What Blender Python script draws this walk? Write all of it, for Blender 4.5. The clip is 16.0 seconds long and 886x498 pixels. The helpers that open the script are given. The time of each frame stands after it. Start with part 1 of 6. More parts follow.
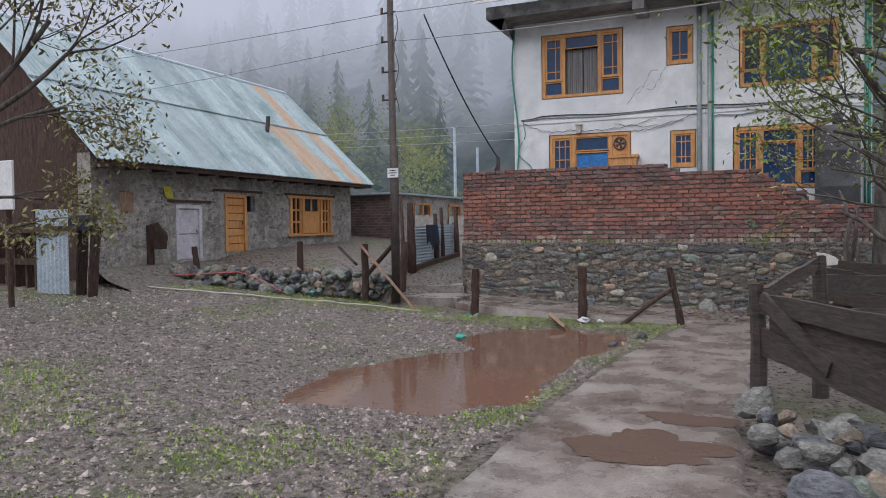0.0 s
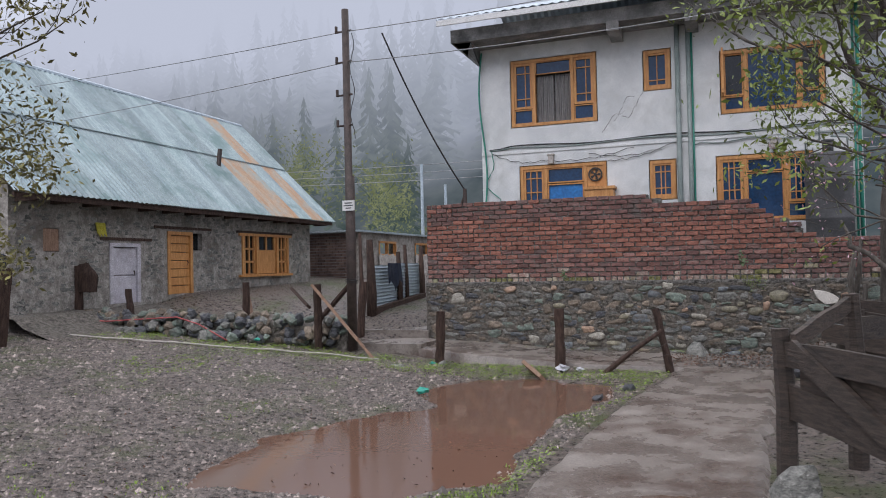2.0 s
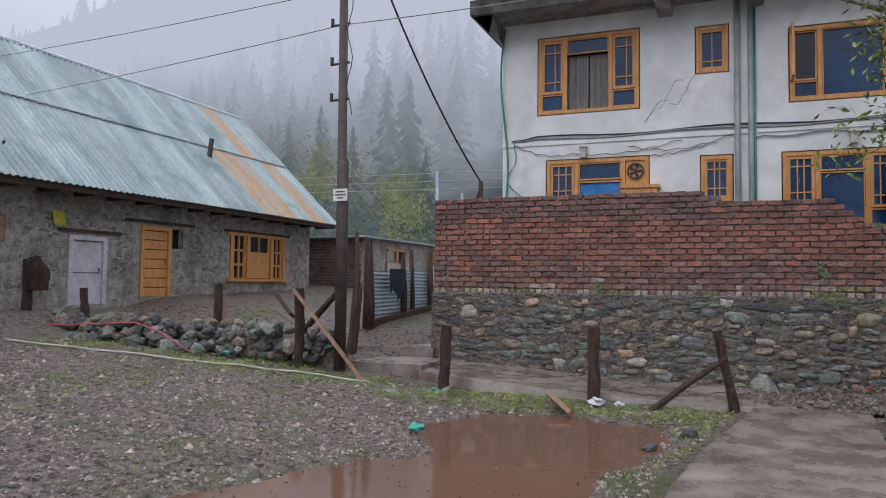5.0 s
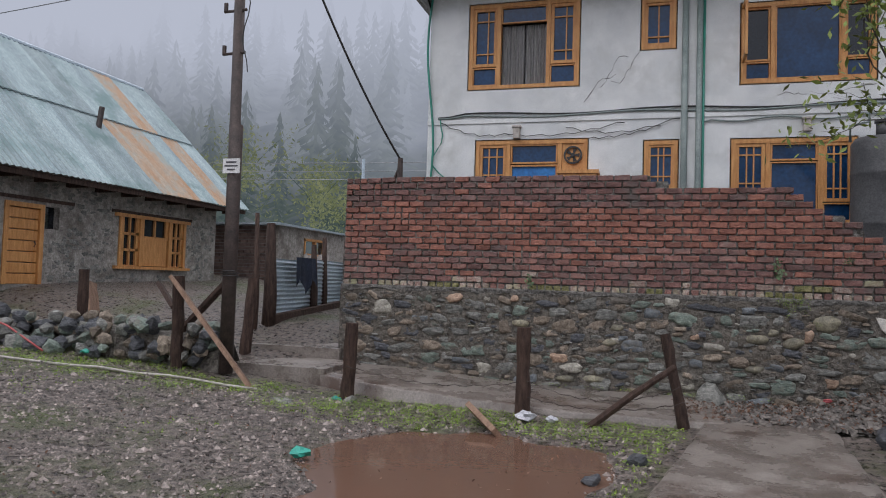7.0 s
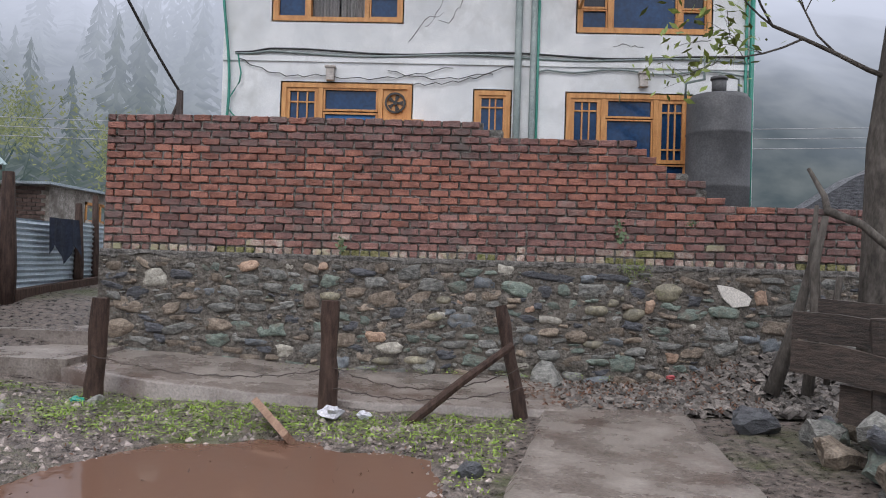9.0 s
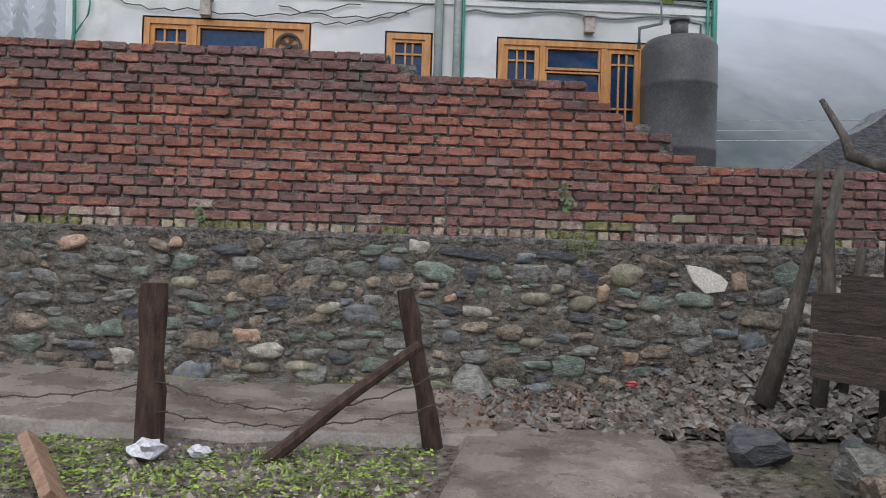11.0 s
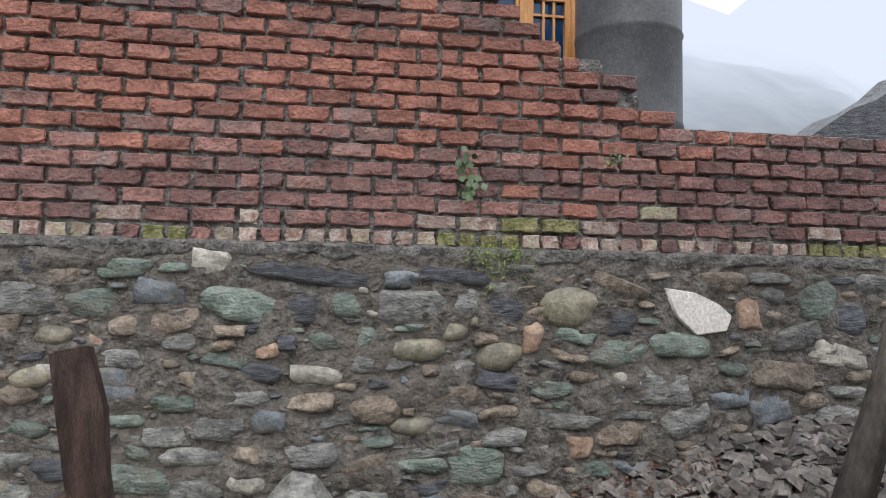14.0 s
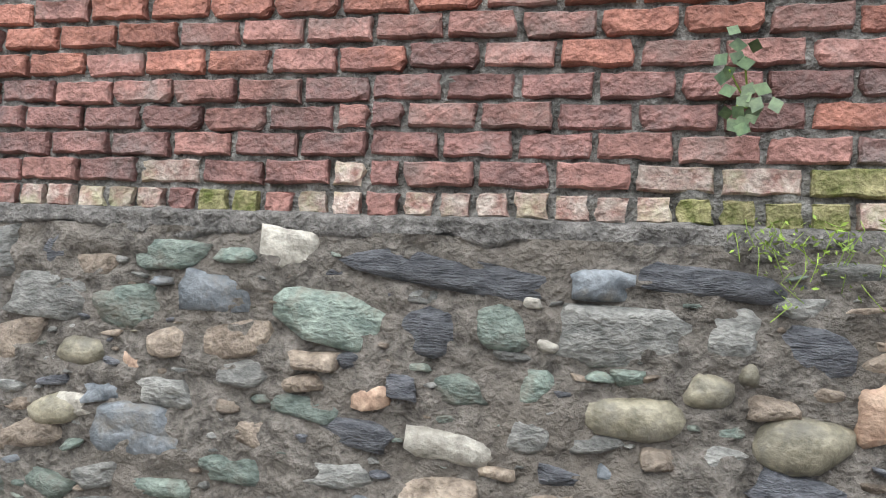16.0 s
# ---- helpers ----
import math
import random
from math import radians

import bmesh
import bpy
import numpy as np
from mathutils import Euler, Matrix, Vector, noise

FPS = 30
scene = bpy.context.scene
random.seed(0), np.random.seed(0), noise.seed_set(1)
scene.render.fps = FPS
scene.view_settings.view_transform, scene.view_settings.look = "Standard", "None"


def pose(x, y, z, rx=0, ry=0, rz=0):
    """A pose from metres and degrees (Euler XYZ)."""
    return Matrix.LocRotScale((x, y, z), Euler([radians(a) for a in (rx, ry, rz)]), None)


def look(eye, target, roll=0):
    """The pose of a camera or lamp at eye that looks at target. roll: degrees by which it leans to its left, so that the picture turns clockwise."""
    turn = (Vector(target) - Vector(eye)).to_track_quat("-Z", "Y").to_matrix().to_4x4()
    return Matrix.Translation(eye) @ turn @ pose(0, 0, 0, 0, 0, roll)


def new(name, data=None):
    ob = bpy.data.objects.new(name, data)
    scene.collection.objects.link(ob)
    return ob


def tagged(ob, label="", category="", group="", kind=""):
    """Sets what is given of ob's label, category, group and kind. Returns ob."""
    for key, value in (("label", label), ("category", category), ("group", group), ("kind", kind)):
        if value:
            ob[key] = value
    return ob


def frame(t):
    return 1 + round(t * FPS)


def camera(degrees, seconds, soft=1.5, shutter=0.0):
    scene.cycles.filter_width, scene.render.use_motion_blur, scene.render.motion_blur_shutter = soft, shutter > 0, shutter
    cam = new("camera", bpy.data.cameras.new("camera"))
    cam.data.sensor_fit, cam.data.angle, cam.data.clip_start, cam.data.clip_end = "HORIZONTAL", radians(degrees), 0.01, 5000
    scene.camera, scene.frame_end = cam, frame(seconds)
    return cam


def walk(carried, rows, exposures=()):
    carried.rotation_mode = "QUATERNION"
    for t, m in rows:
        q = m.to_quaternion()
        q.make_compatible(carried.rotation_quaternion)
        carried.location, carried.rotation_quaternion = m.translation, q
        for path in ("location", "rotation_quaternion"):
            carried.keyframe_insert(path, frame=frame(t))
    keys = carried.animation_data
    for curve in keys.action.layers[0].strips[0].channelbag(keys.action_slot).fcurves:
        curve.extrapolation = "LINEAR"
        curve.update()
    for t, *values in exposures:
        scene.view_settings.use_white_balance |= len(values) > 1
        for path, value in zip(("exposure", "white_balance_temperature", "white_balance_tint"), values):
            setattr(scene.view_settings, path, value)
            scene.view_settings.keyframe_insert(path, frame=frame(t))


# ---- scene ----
cam = camera(63.0, 16.0, soft=1.0)
PATH = [
    (0, (0.959, 2.31, 1.882), (0.188, 4.154, 1.816), -0.8),
    (0.5, (0.78, 2.638, 1.874), (-0.006, 4.477, 1.828), -0.6),
    (1, (0.674, 2.995, 1.872), (-0.127, 4.828, 1.864), -0.7),
    (1.5, (0.624, 3.375, 1.854), (-0.132, 5.226, 1.879), -1.1),
    (2, (0.545, 3.761, 1.828), (-0.149, 5.637, 1.872), -1.2),
    (2.5, (0.486, 4.149, 1.788), (-0.189, 6.031, 1.844), -1.0),
    (3, (0.412, 4.555, 1.745), (-0.26, 6.438, 1.822), -0.5),
    (3.5, (0.342, 4.924, 1.711), (-0.319, 6.811, 1.786), -0.2),
    (4, (0.181, 5.341, 1.677), (-0.542, 7.204, 1.751), 0.3),
    (4.2, (0.096, 5.488, 1.648), (-0.629, 7.35, 1.733), 0.4),
    (6.3, (-0.381, 7.122, 1.597), (-1.142, 8.969, 1.692), 1.0),
    (6.5, (-0.395, 7.287, 1.566), (-1.144, 9.139, 1.663), 1.4),
    (7, (-0.504, 7.697, 1.551), (-1.06, 9.616, 1.638), 1.8),
    (7.5, (-0.508, 8.112, 1.514), (-1.005, 10.048, 1.59), 1.2),
    (8, (-0.612, 8.537, 1.519), (-1.059, 10.485, 1.574), 1.4),
    (8.5, (-0.636, 9.016, 1.443), (-0.857, 11.003, 1.494), 1.7),
    (9, (-0.635, 9.473, 1.42), (-0.715, 11.471, 1.456), 1.8),
    (9.5, (-0.577, 9.936, 1.43), (-0.613, 11.935, 1.459), 1.6),
    (10, (-0.473, 10.459, 1.442), (-0.482, 12.458, 1.457), 1.7),
    (10.2, (-0.458, 10.675, 1.396), (-0.412, 12.674, 1.404), 1.9),
    (12.3, (-0.117, 12.731, 1.123), (0.002, 14.725, 1.226), 1.4),
    (12.5, (-0.101, 12.931, 1.123), (0.021, 14.925, 1.22), 1.3),
    (13, (0.033, 13.361, 1.176), (0.154, 15.355, 1.273), 0.4),
    (13.5, (0.195, 13.787, 1.135), (0.416, 15.771, 1.269), -0.5),
    (14, (0.339, 14.217, 1.182), (0.662, 16.186, 1.316), 0.9),
    (14.5, (0.574, 14.623, 1.199), (0.848, 16.599, 1.341), 0.9),
    (15, (0.653, 15.06, 1.19), (0.719, 17.054, 1.326), 2.0),
    (15.5, (0.725, 15.493, 1.275), (0.512, 17.48, 1.359), 2.7),
    (16, (0.745, 15.91, 1.277), (0.307, 17.86, 1.353), 2.9),
]
walk(cam, [(t, look(eye, target, roll)) for t, eye, target, roll in PATH],
     [(0, 0.05, 6350, 14), (4, 0.02, 6350, 14), (7, -0.13, 6400, 13), (9, 0.34, 6400, 13), (9.5, 0.40, 6400, 13), (10, 0.2, 6400, 12), (12.5, 0.40, 6450, 10), (13.5, 0.52, 6450, 10), (14.5, 0.88, 6450, 9), (16, 1.37, 6450, 8)])

# ---- world: overcast sky in rain, soft wide sun ----
world = bpy.data.worlds.new("overcast")
scene.world = world
world.use_nodes = True
wn, wl = world.node_tree.nodes, world.node_tree.links
wn.clear()
w_out = wn.new("ShaderNodeOutputWorld")
w_bg = wn.new("ShaderNodeBackground")
w_sky = wn.new("ShaderNodeTexSky")
w_sky.sky_type = 'NISHITA'
w_sky.sun_disc = False
w_sky.sun_elevation = radians(50)
w_sky.sun_rotation = radians(200)
w_tc = wn.new("ShaderNodeTexCoord")
w_sep = wn.new("ShaderNodeSeparateXYZ")
w_noise = wn.new("ShaderNodeTexNoise")
w_noise.inputs["Scale"].default_value = 2.2
w_noise.inputs["Detail"].default_value = 4
w_ramp = wn.new("ShaderNodeValToRGB")
w_ramp.color_ramp.elements[0].position = 0.0
w_ramp.color_ramp.elements[0].color = (0.40, 0.44, 0.51, 1)
w_ramp.color_ramp.elements[1].position = 1.0
w_ramp.color_ramp.elements[1].color = (1.75, 1.78, 1.85, 1)
_e = w_ramp.color_ramp.elements.new(0.35)
_e.color = (0.66, 0.70, 0.80, 1)
w_add = wn.new("ShaderNodeMath")
w_add.operation = 'MULTIPLY_ADD'
w_add.inputs[1].default_value = 0.16
w_mix = wn.new("ShaderNodeMix")
w_mix.data_type = 'RGBA'
w_mix.inputs["Factor"].default_value = 0.93
w_gain = wn.new("ShaderNodeMix")
w_gain.data_type = 'RGBA'
w_gain.blend_type = 'MULTIPLY'
w_gain.inputs["Factor"].default_value = 1.0
w_gain.inputs["B"].default_value = (0.12, 0.12, 0.12, 1)
wl.new(w_tc.outputs["Generated"], w_sep.inputs[0])
wl.new(w_tc.outputs["Generated"], w_noise.inputs["Vector"])
wl.new(w_noise.outputs["Fac"], w_add.inputs[0])
wl.new(w_sep.outputs["Z"], w_add.inputs[2])
wl.new(w_add.outputs[0], w_ramp.inputs[0])
wl.new(w_sky.outputs[0], w_gain.inputs["A"])
wl.new(w_gain.outputs["Result"], w_mix.inputs["A"])
wl.new(w_ramp.outputs[0], w_mix.inputs["B"])
wl.new(w_mix.outputs["Result"], w_bg.inputs[0])
w_bg.inputs[1].default_value = 0.95
wl.new(w_bg.outputs[0], w_out.inputs[0])

sun = new("sun", bpy.data.lights.new("sun", 'SUN'))
sun.data.energy = 0.7
sun.data.angle = radians(40)
sun.data.color = (1.0, 0.97, 0.93)
sun.matrix_world = look((-6, -14, 22), (0, 10, 0))


# ---- materials ----
def material(name, c1, c2, scale=4.0, rough=0.8, bump=0.3, fine=60.0, metal=0.0, spread=0.0, c3=None, stain=0.9, wet=0.0, stretch=(1, 1, 1), detail=6.0, spec=0.5, contrast=(0.35, 0.65), deep=0.02):
    """Two-scale mottled surface: c1/c2 blotches, fine grain, optional stain colour c3, per-piece value spread."""
    m = bpy.data.materials.new(name)
    m.use_nodes = True
    n, l = m.node_tree.nodes, m.node_tree.links
    p = n["Principled BSDF"]
    tc = n.new("ShaderNodeTexCoord")
    mp = n.new("ShaderNodeMapping")
    mp.inputs["Scale"].default_value = stretch
    geo = n.new("ShaderNodeNewGeometry")
    l.new(geo.outputs["Position"], mp.inputs["Vector"])
    a = n.new("ShaderNodeTexNoise")
    a.inputs["Scale"].default_value = scale
    a.inputs["Detail"].default_value = detail
    a.inputs["Roughness"].default_value = 0.65
    l.new(mp.outputs[0], a.inputs["Vector"])
    r = n.new("ShaderNodeValToRGB")
    r.color_ramp.elements[0].position, r.color_ramp.elements[1].position = contrast
    r.color_ramp.elements[0].color = (*c1, 1)
    r.color_ramp.elements[1].color = (*c2, 1)
    l.new(a.outputs["Fac"], r.inputs[0])
    col = r.outputs[0]
    b = n.new("ShaderNodeTexNoise")
    b.inputs["Scale"].default_value = fine
    b.inputs["Detail"].default_value = 3
    l.new(mp.outputs[0], b.inputs["Vector"])
    g = n.new("ShaderNodeMapRange")
    g.inputs[1].default_value, g.inputs[2].default_value = 0.3, 0.7
    g.inputs[3].default_value, g.inputs[4].default_value = 0.72, 1.22
    l.new(b.outputs["Fac"], g.inputs[0])
    mul = n.new("ShaderNodeMix")
    mul.data_type, mul.blend_type = 'RGBA', 'MULTIPLY'
    mul.inputs["Factor"].default_value = 1
    l.new(col, mul.inputs["A"])
    l.new(g.outputs[0], mul.inputs["B"])
    col = mul.outputs["Result"]
    if c3:
        s = n.new("ShaderNodeTexNoise")
        s.inputs["Scale"].default_value = stain
        s.inputs["Detail"].default_value = 7
        s.inputs["Roughness"].default_value = 0.7
        l.new(geo.outputs["Position"], s.inputs["Vector"])
        k = n.new("ShaderNodeMapRange")
        k.inputs[1].default_value, k.inputs[2].default_value = 0.5, 0.66
        l.new(s.outputs["Fac"], k.inputs[0])
        x = n.new("ShaderNodeMix")
        x.data_type = 'RGBA'
        x.inputs["B"].default_value = (*c3, 1)
        l.new(k.outputs[0], x.inputs["Factor"])
        l.new(col, x.inputs["A"])
        col = x.outputs["Result"]
    if spread:
        oi = n.new("ShaderNodeObjectInfo")
        ad = n.new("ShaderNodeMath")
        l.new(oi.outputs["Random"], ad.inputs[0])
        l.new(geo.outputs["Random Per Island"], ad.inputs[1])
        fr = n.new("ShaderNodeMath")
        fr.operation = 'FRACT'
        l.new(ad.outputs[0], fr.inputs[0])
        h = n.new("ShaderNodeHueSaturation")
        v = n.new("ShaderNodeMapRange")
        v.inputs[3].default_value, v.inputs[4].default_value = 1 - spread, 1 + spread
        l.new(fr.outputs[0], v.inputs[0])
        l.new(v.outputs[0], h.inputs["Value"])
        l.new(col, h.inputs["Color"])
        col = h.outputs[0]
    l.new(col, p.inputs["Base Color"])
    p.inputs["Roughness"].default_value = rough
    p.inputs["Metallic"].default_value = metal
    p.inputs["Specular IOR Level"].default_value = spec
    if wet:
        k2 = n.new("ShaderNodeMapRange")
        k2.inputs[1].default_value, k2.inputs[2].default_value = 0.4, 0.62
        k2.inputs[3].default_value, k2.inputs[4].default_value = max(0.08, rough - wet), rough
        l.new(a.outputs["Fac"], k2.inputs[0])
        l.new(k2.outputs[0], p.inputs["Roughness"])
    if bump:
        bp = n.new("ShaderNodeBump")
        bp.inputs["Strength"].default_value = bump
        bp.inputs["Distance"].default_value = deep
        sm = n.new("ShaderNodeMath")
        sm.operation = 'MULTIPLY_ADD'
        sm.inputs[1].default_value = 0.5
        l.new(b.outputs["Fac"], sm.inputs[0])
        l.new(a.outputs["Fac"], sm.inputs[2])
        l.new(sm.outputs[0], bp.inputs["Height"])
        l.new(bp.outputs[0], p.inputs["Normal"])
    return m


M = {}
M["gravel"] = material("wet_gravel_mud", (0.045, 0.034, 0.028), (0.27, 0.222, 0.195), 13, 0.6, 1.0, 48, c3=(0.085, 0.105, 0.032), stain=0.55, wet=0.35, deep=0.08, contrast=(0.40, 0.60))
M["concrete"] = material("wet_concrete", (0.15, 0.124, 0.108), (0.29, 0.255, 0.228), 1.8, 0.5, 0.5, 45, c3=(0.105, 0.074, 0.060), stain=0.8, wet=0.38)
M["brick"] = material("red_brick", (0.225, 0.092, 0.068), (0.39, 0.17, 0.122), 9, 0.8, 1.0, 55, spread=0.22, c3=(0.20, 0.10, 0.085), stain=2.4, deep=0.03)
M["brick_dark"] = material("darkened_brick", (0.13, 0.068, 0.061), (0.265, 0.13, 0.112), 9, 0.62, 1.0, 55, spread=0.24, c3=(0.15, 0.115, 0.105), stain=2.4, deep=0.03)
M["brick_dusty"] = material("dusty_pink_brick", (0.19, 0.098, 0.084), (0.36, 0.185, 0.155), 10, 0.85, 1.0, 55, spread=0.2, c3=(0.24, 0.18, 0.16), stain=3.0, deep=0.03)
M["brick_pale"] = material("limewashed_brick", (0.26, 0.14, 0.115), (0.50, 0.43, 0.37), 17, 0.88, 0.8, 70, spread=0.2, c3=(0.37, 0.36, 0.22), stain=3.0, deep=0.03)
M["brick_moss"] = material("mossy_brick", (0.09, 0.105, 0.022), (0.36, 0.32, 0.17), 18, 0.95, 1.0, 70, spread=0.2, deep=0.03)
M["joint"] = material("rough_grey_mortar", (0.085, 0.082, 0.074), (0.32, 0.31, 0.285), 18, 0.92, 1.0, 60, deep=0.05)
M["mortar"] = material("grey_mortar", (0.085, 0.08, 0.074), (0.27, 0.255, 0.235), 18, 0.92, 1.0, 60, deep=0.06)
M["mud_mortar"] = material("mud_mortar", (0.07, 0.062, 0.053), (0.255, 0.23, 0.20), 15, 0.9, 1.0, 42, c3=(0.175, 0.153, 0.128), stain=1.6, deep=0.06)
STONE = [
    material("stone_grey", (0.10, 0.102, 0.095), (0.30, 0.295, 0.27), 13, 0.6, 1.0, 45, spread=0.3, stretch=(1, 1, 1.7), deep=0.03),
    material("stone_green", (0.085, 0.115, 0.098), (0.25, 0.295, 0.25), 12, 0.55, 1.0, 50, spread=0.3, stretch=(1, 1, 1.5), deep=0.03, c3=(0.17, 0.155, 0.125), stain=5),
    material("stone_slate", (0.035, 0.038, 0.046), (0.165, 0.17, 0.185), 12, 0.45, 1.0, 60, spread=0.3, stretch=(1, 1, 3.2), deep=0.03),
    material("stone_brown", (0.13, 0.10, 0.075), (0.33, 0.27, 0.21), 12, 0.65, 0.9, 50, spread=0.3, deep=0.04),
    material("stone_pale", (0.28, 0.26, 0.22), (0.54, 0.51, 0.44), 16, 0.65, 0.8, 50, spread=0.15, c3=(0.27, 0.25, 0.21), stain=6),
    material("stone_orange", (0.25, 0.155, 0.105), (0.46, 0.33, 0.24), 16, 0.65, 0.8, 50, spread=0.2),
    material("stone_cobble", (0.14, 0.127, 0.088), (0.32, 0.29, 0.21), 14, 0.5, 0.6, 50, spread=0.2, c3=(0.15, 0.14, 0.115), stain=5),
    material("stone_blue", (0.085, 0.098, 0.11), (0.22, 0.24, 0.255), 11, 0.55, 0.8, 50, spread=0.25, c3=(0.18, 0.165, 0.14), stain=5),
]
M["marble"] = material("white_marble_offcut", (0.60, 0.56, 0.51), (0.78, 0.74, 0.68), 10, 0.4, 0.15, 60)
M["plaster"] = material("white_house_paint", (0.66, 0.68, 0.69), (0.83, 0.84, 0.84), 1.6, 0.85, 0.04, 140, c3=(0.60, 0.61, 0.60), stain=1.4)
M["plaster_grey"] = material("weathered_concrete", (0.16, 0.16, 0.16), (0.38, 0.37, 0.36), 2.2, 0.85, 0.4, 40, c3=(0.10, 0.10, 0.10), stain=1.6)
M["rubble"] = material("mud_rendered_rubble", (0.23, 0.212, 0.188), (0.48, 0.445, 0.41), 6.5, 0.92, 1.0, 22, c3=(0.17, 0.15, 0.13), stain=1.3, deep=0.06)
M["timber"] = material("varnished_orange_wood", (0.50, 0.215, 0.065), (0.70, 0.36, 0.13), 3, 0.5, 0.15, 60, stretch=(6, 6, 1))
M["oldwood"] = material("dark_wet_timber", (0.035, 0.021, 0.017), (0.105, 0.066, 0.052), 5, 0.7, 0.8, 60, stretch=(5, 5, 1), spread=0.25, spec=0.25)
M["rawwood"] = material("split_raw_plank", (0.20, 0.115, 0.075), (0.36, 0.23, 0.16), 5, 0.75, 0.5, 60, stretch=(4, 4, 1))
M["bark"] = material("tree_bark", (0.045, 0.038, 0.032), (0.13, 0.115, 0.10), 9, 0.9, 1.0, 45, stretch=(1, 1, 0.35))
M["white_wood"] = material("lilac_white_paint", (0.50, 0.47, 0.53), (0.66, 0.64, 0.68), 5, 0.7, 0.2, 40, c3=(0.38, 0.35, 0.37), stain=2)
M["tin"] = material("grey_blue_tin", (0.21, 0.27, 0.29), (0.33, 0.405, 0.42), 1.1, 0.42, 0.1, 30, metal=0.35, c3=(0.14, 0.215, 0.215), stain=0.7, spread=0.16, stretch=(0.5, 2, 0.5))
M["tin_rust"] = material("rust_streaked_tin", (0.44, 0.25, 0.135), (0.42, 0.36, 0.29), 1.5, 0.6, 0.1, 30, metal=0.2, c3=(0.30, 0.36, 0.35), stain=0.9, stretch=(0.4, 3, 0.4))
M["tin_new"] = material("galvanised_tin", (0.42, 0.50, 0.56), (0.56, 0.64, 0.70), 2, 0.4, 0.1, 30, metal=0.4)
M["black"] = material("black_polythene", (0.055, 0.056, 0.06), (0.115, 0.115, 0.12), 1.6, 0.6, 0.2, 40)
M["green_pipe"] = material("green_plastic_pipe", (0.03, 0.22, 0.16), (0.05, 0.30, 0.23), 3, 0.4, 0.0)
M["grey_pipe"] = material("grey_plastic_pipe", (0.20, 0.25, 0.24), (0.32, 0.37, 0.36), 3, 0.5, 0.0)
M["cable"] = material("black_cable", (0.02, 0.02, 0.022), (0.05, 0.05, 0.05), 3, 0.6, 0.0)
M["wire"] = material("bare_wire", (0.30, 0.31, 0.33), (0.42, 0.43, 0.45), 3, 0.5, 0.0, metal=0.5)
M["iron"] = material("rusted_iron_pole", (0.035, 0.026, 0.024), (0.085, 0.06, 0.052), 6, 0.6, 0.3, 50)
M["sign"] = material("white_enamel", (0.66, 0.66, 0.66), (0.78, 0.78, 0.78), 6, 0.5, 0.0)
M["ink"] = material("dark_lettering", (0.05, 0.05, 0.06), (0.09, 0.09, 0.1), 6, 0.6, 0.0)
M["blue_pane"] = material("blue_glazing", (0.006, 0.03, 0.085), (0.012, 0.055, 0.15), 1.6, 0.08, 0.0, 20, spec=0.6)
M["blue_sheet"] = material("bright_blue_sheet", (0.02, 0.16, 0.46), (0.03, 0.22, 0.58), 4, 0.4, 0.3, 15)
M["dark_pane"] = material("dark_glazing", (0.01, 0.012, 0.016), (0.02, 0.024, 0.03), 2, 0.06, 0.0, spec=0.6)
M["curtain"] = material("grey_curtain", (0.22, 0.215, 0.22), (0.36, 0.35, 0.35), 6, 0.9, 0.3, 40, stretch=(6, 1, 0.5))
M["cloth"] = material("pale_cloth", (0.40, 0.36, 0.33), (0.58, 0.54, 0.50), 6, 0.9, 0.4, 30)
M["navy"] = material("navy_cloth", (0.015, 0.02, 0.035), (0.03, 0.04, 0.07), 6, 0.9, 0.4, 30)
M["leaf"] = material("young_leaves", (0.10, 0.15, 0.025), (0.22, 0.27, 0.05), 8, 0.55, 0.0, spread=0.35)
M["leaf_olive"] = material("olive_spring_leaves", (0.10, 0.10, 0.03), (0.24, 0.21, 0.07), 8, 0.6, 0.0, spread=0.4)
M["blossom"] = material("pink_blossom", (0.50, 0.27, 0.34), (0.68, 0.48, 0.54), 8, 0.6, 0.0, spread=0.2)
M["grass"] = material("wet_grass", (0.13, 0.21, 0.025), (0.28, 0.40, 0.06), 3, 0.6, 0.0, spread=0.35)
M["weed"] = material("dull_green_leaf", (0.055, 0.10, 0.045), (0.15, 0.21, 0.10), 12, 0.5, 0.0, spread=0.3)
M["litter"] = material("leaf_litter", (0.09, 0.04, 0.025), (0.2, 0.11, 0.07), 8, 0.8, 0.0, spread=0.4)
M["trash_blue"] = material("blue_white_wrapper", (0.45, 0.45, 0.5), (0.66, 0.66, 0.7), 25, 0.5, 0.0)
M["trash_teal"] = material("teal_plastic", (0.02, 0.28, 0.22), (0.03, 0.40, 0.30), 8, 0.4, 0.0)
M["trash_yellow"] = material("yellow_cloth", (0.45, 0.40, 0.03), (0.56, 0.5, 0.08), 8, 0.7, 0.0)
M["hose"] = material("pink_hose", (0.40, 0.07, 0.08), (0.52, 0.12, 0.12), 8, 0.5, 0.0)

